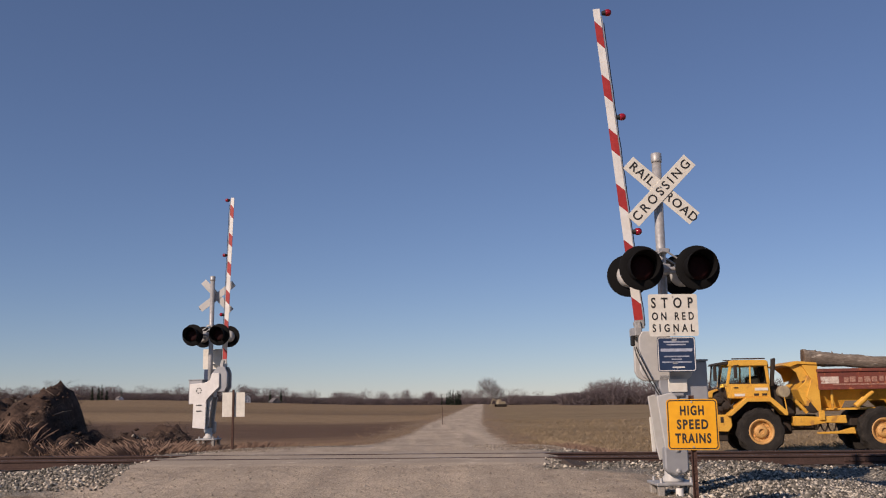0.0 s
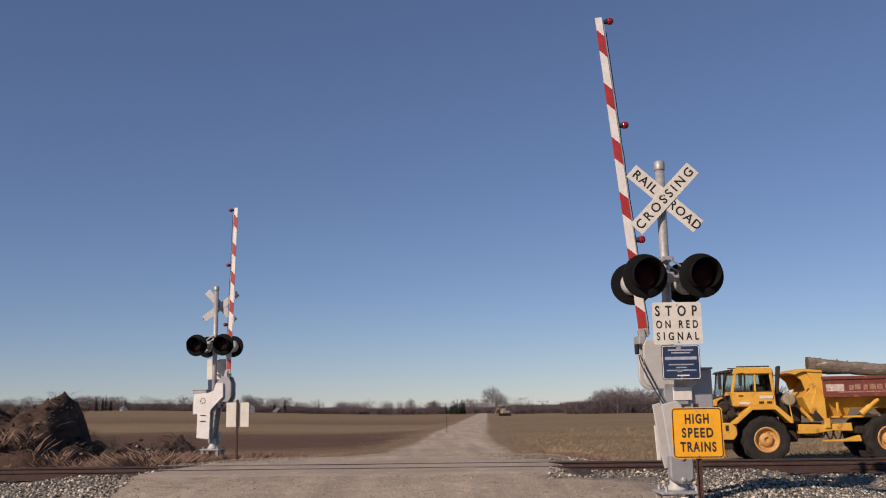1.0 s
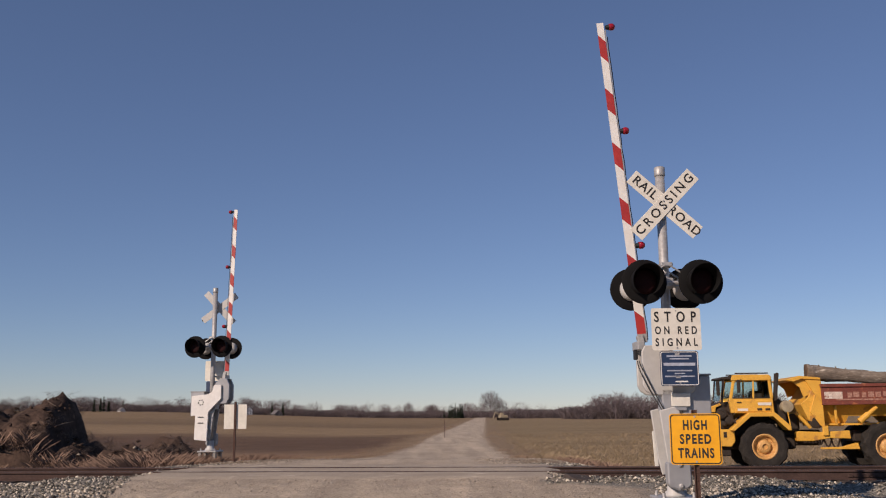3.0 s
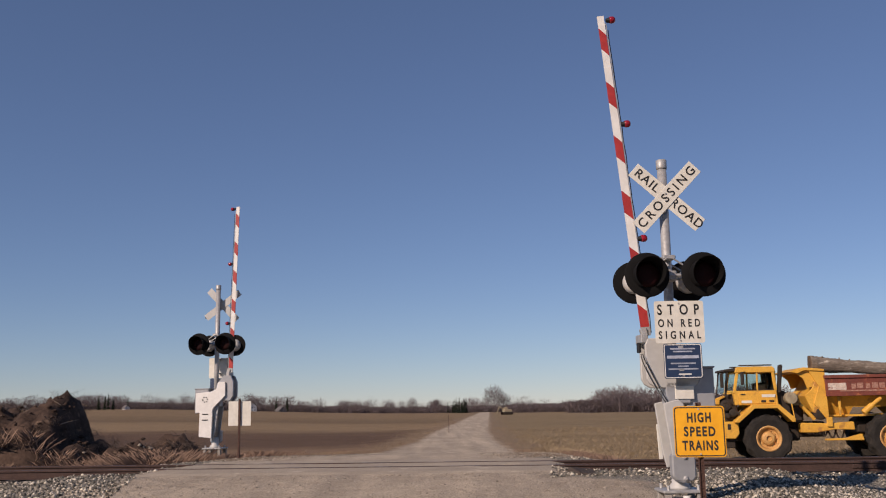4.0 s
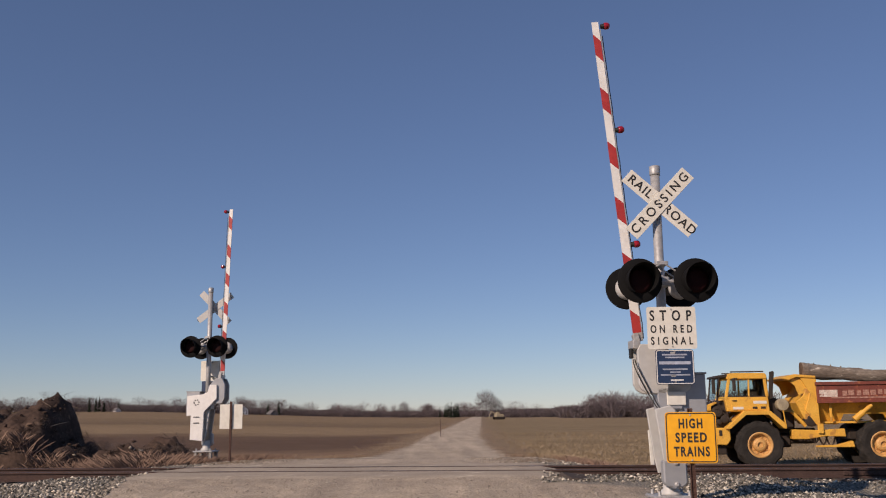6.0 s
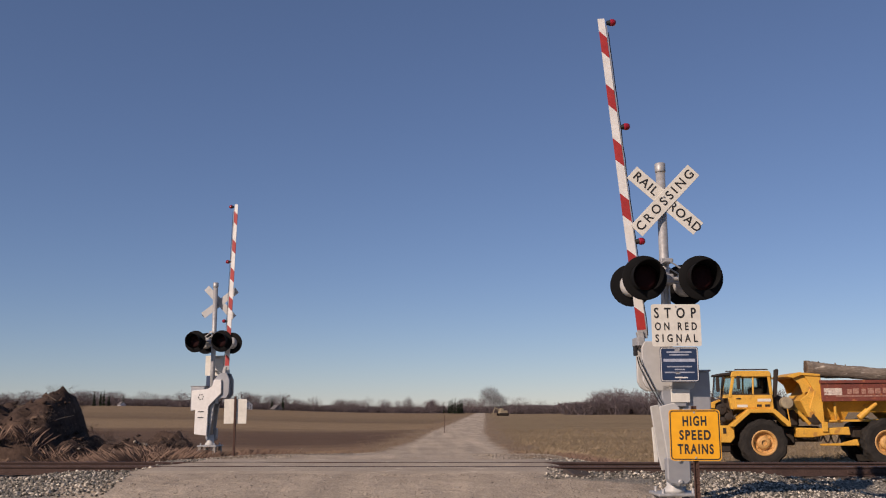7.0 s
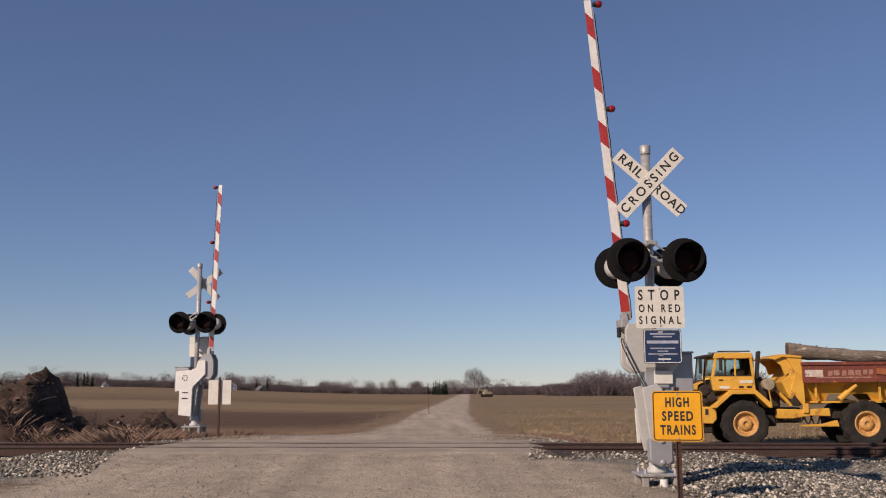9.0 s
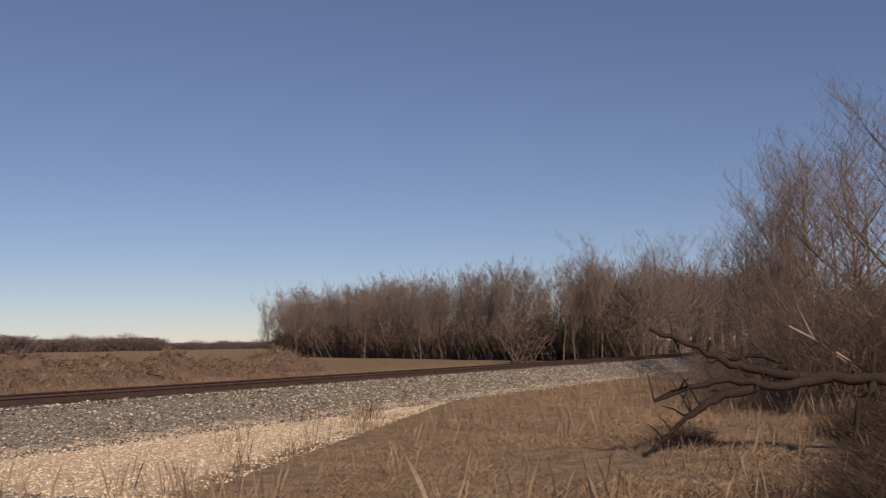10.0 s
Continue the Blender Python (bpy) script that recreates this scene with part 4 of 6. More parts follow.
    for u in (2.55, 4.75, 5.5):
        P("shell_rib", prism(bm_(), [(u - 0.05, 2.28), (u - 0.03, 1.60), (u + 0.03, 1.60), (u + 0.05, 2.28)], 0.07, at(0.0), 0.01), T_YELLOW, "yellow stiffening rib")
    for yy in (-0.16, 2.26):
        P("body_side", prism(bm_(), [(2.08, 2.24), (2.06, 2.92), (4.6, 2.94), (7.10, 2.92), (7.36, 2.66), (7.46, 2.30), (7.2, 2.22), (4.5, 2.26)], 0.10, at(yy), 0.012), T_RED, "rusty red sheet steel body side")
        P("body_rim", prism(bm_(), [(2.04, 2.86), (2.04, 2.98), (7.06, 2.98), (7.12, 2.90), (4.6, 2.87)], 0.16, at(yy - 0.02), 0.012), T_RED, "rusty top rim")
    P("lower_rail", prism(bm_(), [(2.08, 2.24), (2.08, 2.32), (4.6, 2.34), (4.6, 2.26)], 0.06, at(-0.235), 0.008), T_RED)
    P("body_patch", prism(bm_(), [(4.62, 2.74), (4.60, 2.54), (7.05, 2.30), (7.48, 2.28), (7.42, 2.58), (6.9, 2.66)], 0.05, at(-0.235), 0.01), T_ORANGE, "orange-rust side patch")
    P("tail_bracket", prism(bm_(), [(6.98, 1.92), (7.10, 2.24), (7.42, 2.24), (7.40, 2.02), (7.2, 1.84)], 0.14, at(-0.06), 0.02), T_DARK, "dark tail hinge bracket")
    P("reflector", box(bm_(), (7.10, -0.20, 2.14), (0.14, 0.04, 0.18), 0.01), M["white"], "small white reflector")
    P("worn_patch", box(bm_(), (2.46, -0.214, 2.58), (0.62, 0.008, 0.24)), T_WORN, "chipped white paint patch")
    for u, w, z, h in ((3.02, 0.16, 2.58, 0.17), (3.24, 0.2, 2.60, 0.19), (3.50, 0.15, 2.58, 0.17), (3.74, 0.2, 2.60, 0.19), (3.98, 0.18, 2.60, 0.18), (4.22, 0.14, 2.62, 0.17), (4.42, 0.14, 2.62, 0.17), (3.5, 1.9, 2.43, 0.05)):
        P("faded_print", box(bm_(), (u, -0.214, z), (w, 0.008, h)), T_FADED, "faded unreadable print")
    # headboard with a curved spill guard, open below
    for yy in (-0.06, 2.16):
        P("headboard_cheek", prism(bm_(), [(1.50, 3.24), (2.10, 3.16), (2.14, 1.52), (2.02, 1.50), (1.66, 2.0), (1.86, 2.6)], 0.08, at(yy), 0.012), T_YELLOW, "yellow headboard cheek plate")
    P("headboard", prism(bm_(), [(1.36, 2.28), (1.62, 1.70), (2.06, 1.56), (2.10, 3.10), (1.98, 3.14), (1.62, 2.50)], 2.2, at(mid), 0.015), T_YELLOW, "yellow body headboard")
    P("spill_guard", prism(bm_(), [(0.86, 3.12), (1.36, 3.27), (2.08, 3.20), (2.08, 3.12), (1.42, 3.16), (1.16, 3.06)], 2.4, at(mid), 0.015), T_YELLOW, "yellow spill guard over the cab")
    for yy in (0.0, 2.1):
        P("guard_web", prism(bm_(), [(1.10, 3.10), (1.40, 3.16), (1.98, 3.12), (1.70, 2.60), (1.48, 2.55), (1.38, 2.86)], 0.05, at(yy)), T_YELLOW)
    return top


dump_truck()


def log(points, r0, r1, label, seed):
    """A bark-covered log along a few points in the truck's axes."""
    rnd = random.Random(seed)
    bm = bm_()
    seg, rings = 22, []
    pts = []
    for (a, b) in zip(points, points[1:]):
        for i in range(14):
            pts.append(Vector(a).lerp(Vector(b), i / 14))
    pts.append(Vector(points[-1]))
    for k, p in enumerate(pts):
        r = r0 + (r1 - r0) * k / len(pts)
        ring = []
        for i in range(seg):
            a = 2 * math.pi * i / seg
            rr = r * (1 + 0.16 * noise.noise((math.cos(a) * 1.2 + seed, math.sin(a) * 1.2, k * 0.18)) + 0.09 * noise.noise((math.cos(a) * 5, math.sin(a) * 5, k * 0.6 + seed)))
            ragged = 0.09 * noise.noise((i * 0.9, k, seed)) if k in (0, len(pts) - 1) else 0
            ring.append(bm.verts.new(p + Vector((ragged, rr * math.cos(a), rr * math.sin(a)))))
        rings.append(ring)
    for a, b in zip(rings, rings[1:]):
        for i in range(seg):
            bm.faces.new((a[i], a[(i + 1) % seg], b[(i + 1) % seg], b[i]))
    for ring in (rings[0], rings[-1]):
        f = bm.faces.new(ring)
        f.material_index = 1
    if r0 > 0.2:
        for k in range(5):
            i = rnd.randrange(4, len(pts) - 4)
            rod(bm, pts[i], pts[i] + Vector((rnd.uniform(-.3, .3), -0.12, r0 * 0.8 + rnd.uniform(0.0, 0.08))), 0.05, 0.02, 7)
    bmesh.ops.recalc_face_normals(bm, faces=bm.faces)
    for f in bm.faces:
        f.smooth = f.material_index == 0
    ob = tagged(part("log", bm, [BARK, LOG_END]), label, "log", "logs on the truck")
    ob.matrix_basis = TRUCK_AT
    return ob


log(((1.74, 0.35, 3.40), (2.4, 0.35, 3.34), (4.2, 0.35, 3.20), (7.05, 0.3, 3.10)), 0.30, 0.17, "long grey bark-covered log on top of the load", 3)
log(((3.0, 0.7, 2.45), (6.7, 0.65, 2.42), (9.42, 0.6, 2.30)), 0.38, 0.45, "thick grey log sticking out over the tail", 8)
log(((2.4, 1.6, 2.5), (6.5, 1.55, 2.85)), 0.42, 0.36, "grey log lying deep in the dump body", 11)
log(((3.2, 0.45, 2.0), (7.3, 0.25, 2.02), (9.3, 0.15, 1.80)), 0.07, 0.05, "thin dark pole hanging out under the log", 5)

# ---- plants, banks, stones ----
TWIG = material("grey_brown_twigs", (0.23, 0.18, 0.15), 0.95, 0, (0.15, 0.112, 0.092), 2, 0.6, 20, 0, island=0.35)
THICKET = material("brown_thicket_twigs", (0.18, 0.137, 0.112), 0.95, 0, (0.12, 0.09, 0.073), 0.4, 0.7, 8, 0, island=0.4)
WOOD_TWIG = material("woodland_twigs", (0.215, 0.178, 0.158), 0.95, 0, (0.140, 0.112, 0.100), 0.3, 0.7, 8, 0, island=0.35)
# Far crowns: the haze of distance is put into this purple-grey colour.
FAR_TWIG = material("haze_tinted_far_crowns", (0.185, 0.150, 0.152), 0.95, 0, (0.125, 0.100, 0.102), 0.15, 0.7, 2, 0, island=0.3)
TRUNK = material("grey_tree_bark", (0.20, 0.165, 0.135), 0.95, 0, (0.12, 0.095, 0.08), 3, 0.7, 20, 0.4)
NEEDLE = material("dark_conifer_green", (0.035, 0.05, 0.03), 0.9, 0, (0.025, 0.035, 0.022), 1, 0.6, 5, 0, island=0.3)
DEAD = material("dark_dead_wood", (0.05, 0.036, 0.029), 0.95, 0, (0.03, 0.022, 0.019), 3, 0.7, 25, 0.3)
PALE_WOOD = material("bleached_dead_wood", (0.30, 0.24, 0.18), 0.95, 0, (0.27, 0.21, 0.16), 3, 0.7, 25, 0.3)
STRAW = material("dry_winter_grass", (0.34, 0.262, 0.172), 0.95, 0, (0.21, 0.155, 0.102), 0.6, 0.8, 6, 0, island=0.14)
BROWN_GRASS = material("brown_winter_weeds", (0.265, 0.178, 0.130), 0.95, 0, (0.175, 0.115, 0.087), 0.6, 0.8, 6, 0, island=0.12)
STALKS = material("corn_stubble_stalks", (0.35, 0.275, 0.175), 0.95, 0, (0.27, 0.20, 0.12), 0.4, 0.8, 6, 0, island=0.4)
EARTH = material("dug_earth_bank", (0.18, 0.132, 0.092), 0.98, 0, (0.085, 0.060, 0.044), 1.1, 0.9, 14, 0.9, third=(0.27, 0.20, 0.125))
DARK_EARTH = material("dark_root_soil", (0.105, 0.068, 0.050), 0.98, 0, (0.030, 0.021, 0.018), 1.3, 0.9, 9, 0.9, third=(0.17, 0.115, 0.080))


def faces_mesh(name, v, f, mats, k=None):
    """A mesh from arrays of vertices and equal-sided faces."""
    v, f = np.asarray(v, np.float32), np.asarray(f, np.int32)
    me = bpy.data.meshes.new(name)
    me.vertices.add(len(v))
    me.vertices.foreach_set("co", v.ravel())
    me.loops.add(f.size)
    me.loops.foreach_set("vertex_index", f.ravel())
    me.polygons.add(len(f))
    me.polygons.foreach_set("loop_start", np.arange(0, f.size, f.shape[1], dtype=np.int32))
    for m in mats:
        me.materials.append(m)
    if k is not None and len(mats) > 1:
        me.polygons.foreach_set("material_index", np.asarray(k, np.int32))
    me.update(calc_edges=True)
    return me


class Soup:
    """Lists of vertices and four-cornered faces, with whole plants added as arrays."""

    def __init__(self):
        self.v, self.f, self.k, self.more = [], [], [], []

    def tube(self, pts, radii, sides=3, mat=0):
        base = len(self.v)
        for i, p in enumerate(pts):
            d = (pts[min(i + 1, len(pts) - 1)] - pts[max(i - 1, 0)]).normalized()
            a = d.orthogonal().normalized()
            b = d.cross(a)
            for j in range(sides):
                t = 2 * math.pi * j / sides + len(self.f)
                self.v.append(tuple(p + (a * math.cos(t) + b * math.sin(t)) * radii[i]))
        for i in range(len(pts) - 1):
            for j in range(sides if sides > 2 else 1):
                q = base + i * sides
                self.f.append((q + j, q + (j + 1) % sides, q + sides + (j + 1) % sides, q + sides + j))
                self.k.append(mat)

    def blade(self, p, tip, w, mat=0):
        d = Vector((-(tip[1] - p[1]), tip[0] - p[0], 0))
        d = d.normalized() * w if d.length > 1e-6 else Vector((w, 0, 0))
        b = len(self.v)
        mid = (Vector(p) * 0.45 + Vector(tip) * 0.55) + Vector((0, 0, 0.12 * (tip[2] - p[2])))
        self.v += [(p[0] - d.x, p[1] - d.y, p[2]), (p[0] + d.x, p[1] + d.y, p[2]), (mid.x + d.x * .7, mid.y + d.y * .7, mid.z), tuple(tip)]
        self.f.append((b, b + 1, b + 2, b + 3))
        self.k.append(mat)

    def arrays(self):
        if not self.more and not self.v:
            return np.zeros((0, 3)), np.zeros((0, 4), int), np.zeros(0, int)
        vs, fs, ks, n = [], [], [], 0
        for v, f, k in ([(np.array(self.v), np.array(self.f), np.array(self.k))] if self.v else []) + self.more:
            vs.append(v), fs.append(f + n), ks.append(k)
            n += len(v)
        return np.concatenate(vs), np.concatenate(fs), np.concatenate(ks)

    def mesh(self, name, mats):
        v, f, k = self.arrays()
        return faces_mesh(name, v, f, mats, k)

    def add(self, other, m):
        v, f, k = other.settled
        self.more.append((v @ np.array(m.to_3x3()).T + np.array(m.translation), f, k))

    def settle(self):
        self.settled = self.arrays()
        return self


def limb(soup, rnd, p, d, length, r, level, top, kids, thin, mat=1, droop=0.0, low=0.32, rise=0.5):
    n = 5 if level == 0 else (4 if level == 1 else 2)
    pts, radii = [p], [r]
    q = p.copy()
    for i in range(n):
        d = (d + Vector((rnd.uniform(-1, 1), rnd.uniform(-1, 1), rnd.uniform(-0.5, 0.9))) * (0.10 if level == 0 else 0.22) + Vector((0, 0, 0.10 - droop))).normalized()
        q = q + d * (length / n)
        pts.append(q.copy())
        radii.append(max(thin, r * (1 - 0.85 * (i + 1) / n)))
    soup.tube(pts, radii, 5 if level == 0 else (3 if level == 1 or thin < 0.01 and level == 2 else 2), 0 if level == 0 else mat)
    if level >= top:
        return
    for c in range(kids[level]):
        t = rnd.uniform(low if level == 0 else 0.15, 1.0)
        i = min(n - 1, int(t * n))
        at = pts[i].lerp(pts[i + 1], t * n - i)
        a = rnd.uniform(0, 2 * math.pi)
        side = Vector((math.cos(a), math.sin(a), rise + rnd.uniform(-0.4, 0.4)))
        dd = (d * 0.55 + side).normalized()
        limb(soup, rnd, at, dd, length * rnd.uniform(0.34, 0.58) * (1.1 - 0.4 * t), max(thin, r * 0.45 * (1.1 - 0.7 * t)), level + 1, top, kids, thin, mat, droop, low, rise)


def bare_tree(seed, height, kids, top, thin, r=None, low=0.32, rise=0.5):
    s = Soup()
    limb(s, random.Random(seed), Vector((0, 0, -0.2)), Vector((0, 0, 1)), height * 0.86, r or height * 0.017, 0, top, kids, thin, low=low, rise=rise)
    return s.settle()


def stuff(name, soup, mats, label, category):
    return tagged(new(name, soup.mesh(name, mats)), label, category, "", "stuff")


def at_az(az, dist):
    a = radians(az)
    return dist * math.sin(a), dist * math.cos(a)


# near trees at the right, each its own thing
near_kinds = []
for i in range(4):
    s = bare_tree(20 + i, 12.0, (18, 9, 7), 3, 0.0042, 0.13, 0.26, 0.55)
    near_kinds.append(s)


def near_tree(kind, az, dist, scale, spin):
    s = near_kinds[kind]
    x, y = at_az(az, dist)
    top = empty("bare_tree", Matrix.Translation((x, y, ground_z(x, y))) @ Matrix.Rotation(spin, 4, "Z") @ Matrix.Scale(scale, 4))
    tagged(top, "leafless tree with fine grey-brown branches at the thicket edge", "tree", "bare trees beside the track")
    for name, k, mat in (("trunk", 0, TRUNK), ("crown", 1, TWIG)):
        key = f"{name}_{kind}"
        me = tree_meshes.get(key)
        if me is None:
            v, f, kk = s.settled
            f = f[kk == k]
            used, f = np.unique(f, return_inverse=True)
            me = tree_meshes[key] = faces_mesh(name, v[used], f.reshape(-1, 4), [mat])
        ob = new(name, me)
        ob.parent = top


tree_meshes = {}
for i, (az, dist, sc) in enumerate(((84.9, 62, 0.86), (86.0, 52, 0.86), (87.2, 55, 0.94), (88.2, 47, 0.86), (89.2, 50, 0.98), (90.6, 42, 0.96), (92.0, 36, 0.86), (93.8, 30, 0.80), (86.6, 66, 1.0), (89.8, 60, 1.05), (95.5, 34, 0.9), (91.2, 55, 1.0))):
    near_tree(i % 4, az, dist, sc, i * 1.9)


for i, (az, dist, sc) in enumerate(((75.7, 95, 0.98), (77.4, 104, 0.88), (79.0, 108, 1.02), (80.2, 104, 1.10), (80.9, 112, 1.12), (81.8, 122, 1.15))):
    near_tree((i + 1) % 4, az, dist, sc, i * 2.3 + 0.4)


def bush_kind(seed, th, stems, twigs=6):
    """A leafless shrub one unit high."""
    rnd = random.Random(seed)
    s = Soup()
    for k in range(stems):
        a = rnd.uniform(0, 6.28)
        d = Vector((math.cos(a) * 0.5, math.sin(a) * 0.5, 1)).normalized()
        b = Vector((rnd.uniform(-.25, .25), rnd.uniform(-.25, .25), 0))
        e1 = b + d * 0.5
        e2 = e1 + (d + Vector((rnd.uniform(-.5, .5), rnd.uniform(-.5, .5), 0))).normalized() * 0.5
        s.tube([b, e1, e2], [th * 1.5, th, th * 0.5])
        for q in range(twigs):
            f = b.lerp(e2, rnd.uniform(0.2, 0.95))
            s.tube([f, f + Vector((rnd.uniform(-1, 1), rnd.uniform(-1, 1), rnd.uniform(0, 0.9))) * 0.24], [th * 0.6, th * 0.35], 2)
    return s.settle()


def build_woods():
    """The bare woodland across the track, and the thicket under it."""
    rnd = random.Random(5)
    kinds = [bare_tree(40 + i, 15.0, (18, 6, 4), 3, 0.012, 0.13, 0.28, 0.9) for i in range(6)]
    wood = Soup()
    for i in range(300):
        u = rnd.random()
        depth = rnd.random() ** 1.6
        s0, n0 = 136 + (86 - 136) * u, 112 + (26 - 112) * u
        s, n = s0 + depth * 55 + rnd.uniform(-3, 3), n0 + depth * 30 + rnd.uniform(-3, 3)
        if n < 25:
            continue
        p = trk(s, n)
        sc = rnd.uniform(0.62, 0.80) * (0.62 + 0.38 * smooth(0, 0.12, u + depth * 0.5)) * (1 - 0.12 * u)
        wood.add(kinds[rnd.randrange(6)], Matrix.Translation((p.x, p.y, -0.6)) @ Matrix.Rotation(rnd.uniform(0, 6.3), 4, "Z") @ Matrix.Scale(sc, 4))
    for i in range(60):    # nearer trees closing the view along the track
        az, d = rnd.uniform(74, 84.5), rnd.uniform(84, 135)
        x, y = at_az(az, d)
        if abs(to_sn(x, y)[1] - TRACK_N) < 5:
            continue
        wood.add(kinds[rnd.randrange(6)], Matrix.Translation((x, y, -0.6)) @ Matrix.Rotation(rnd.uniform(0, 6.3), 4, "Z") @ Matrix.Scale(rnd.uniform(0.46, 0.66), 4))
    for i in range(34):    # trees where the track leaves the view
        az, d = rnd.uniform(82.5, 88), rnd.uniform(60, 105)
        x, y = at_az(az, d)
        if to_sn(x, y)[1] > 15.5:
            continue
        wood.add(kinds[rnd.randrange(6)], Matrix.Translation((x, y, -0.6)) @ Matrix.Rotation(rnd.uniform(0, 6.3), 4, "Z") @ Matrix.Scale(rnd.uniform(0.5, 0.72), 4))
    for i in range(150):   # woods that close the line of the track far off
        s, n = rnd.uniform(120, 420), rnd.uniform(-45, 40)
        if abs(n - TRACK_N) < 3.2 and s < 335:
            continue
        p = trk(s, n)
        wood.add(kinds[rnd.randrange(6)], Matrix.Translation((p.x, p.y, -0.6)) @ Matrix.Rotation(rnd.uniform(0, 6.3), 4, "Z") @ Matrix.Scale(rnd.uniform(0.6, 0.85) * (1 + 0.2 * smooth(150, 400, s)), 4))
    stuff("woodland", wood, [TRUNK, WOOD_TWIG], "bare winter woodland of tall thin grey trees", "woodland")
    bush = Soup()
    bush_kinds = [bush_kind(90 + i, 0.009 if i < 5 else 0.0022, 13 if i < 5 else 26) for i in range(10)]
    for i in range(1250):
        u = rnd.random()
        depth = rnd.random() ** 2.2
        s, n = 134 + (84 - 134) * u + depth * 50, 109 + (25 - 109) * u + depth * 28
        near = rnd.random() < 0.33
        if near:
            az = 82.3 + 16 * rnd.random()
            d = rnd.uniform(26, 66)
            x, y = at_az(az, d)
            if to_sn(x, y)[1] > 15:
                continue
            p = Vector((x, y, 0))
        else:
            if n < 24:
                continue
            p = trk(s, n)
        h = rnd.uniform(1.6, 4.6) * (1.0 if near else rnd.uniform(0.8, 1.5))
        if near:
            h *= 0.42 + 0.7 * smooth(83.5, 89.0, az)
        bush.add(bush_kinds[rnd.randrange(5) + (5 if near else 0)], Matrix.Translation((p.x, p.y, -0.6)) @ Matrix.Rotation(rnd.uniform(0, 6.3), 4, "Z") @ Matrix.Scale(h, 4))
    for i in range(420):   # brush under the trees along the line
        s, n = rnd.uniform(80, 400), rnd.uniform(-40, 40)
        if abs(n - TRACK_N) < 4.5 and s < 335:
            continue
        p = trk(s, n)
        h = rnd.uniform(2.5, 5.0)
        bush.add(bush_kinds[rnd.randrange(5)], Matrix.Translation((p.x, p.y, -0.6)) @ Matrix.Rotation(rnd.uniform(0, 6.3), 4, "Z") @ Matrix.Diagonal((h * 1.3, h * 1.3, h, 1)))
    stuff("undergrowth", bush, [THICKET], "brown leafless undergrowth and brambles under the trees", "undergrowth")


build_woods()


def fuzzy_tree(seed, twigs, th):
    """A far bare tree, 12 m high: trunk, limbs and a rounded haze of fine twigs."""
    rnd = random.Random(seed)
    s = Soup()
    top = Vector((rnd.uniform(-.4, .4), rnd.uniform(-.4, .4), 8.5))
    s.tube([Vector((0, 0, -0.5)), Vector((0.1, 0, 4)), top], [0.24, 0.17, 0.06], 4, 0)
    wide, tall, mid = rnd.uniform(3.6, 4.6), rnd.uniform(4.2, 5.0), rnd.uniform(6.4, 7.2)
    for i in range(12):
        a = rnd.uniform(0, 6.28)
        b = Vector((0, 0, rnd.uniform(2.2, 6.5)))
        e = Vector((math.cos(a) * wide * 0.75, math.sin(a) * wide * 0.75, b.z + rnd.uniform(1.5, 4.2)))
        s.tube([b, b.lerp(e, 0.5) + Vector((0, 0, 0.3)), e], [0.09, 0.06, 0.03], 3, 1)
    for i in range(twigs):
        d = Vector((rnd.gauss(0, 1), rnd.gauss(0, 1), rnd.gauss(0, 1))).normalized() * rnd.random() ** 0.45
        p = Vector((d.x * wide, d.y * wide, mid + d.z * tall))
        out = (Vector((d.x, d.y, d.z * 0.6 + 0.55)) + Vector((rnd.uniform(-.5, .5), rnd.uniform(-.5, .5), rnd.uniform(-.3, .3)))).normalized()
        e = p + out * rnd.uniform(0.8, 2.0)
        s.tube([p, p.lerp(e, 0.5) + Vector((rnd.uniform(-.15, .15), rnd.uniform(-.15, .15), 0)), e], [th, th * 0.8, th * 0.3], 2, 1)
    return s.settle()


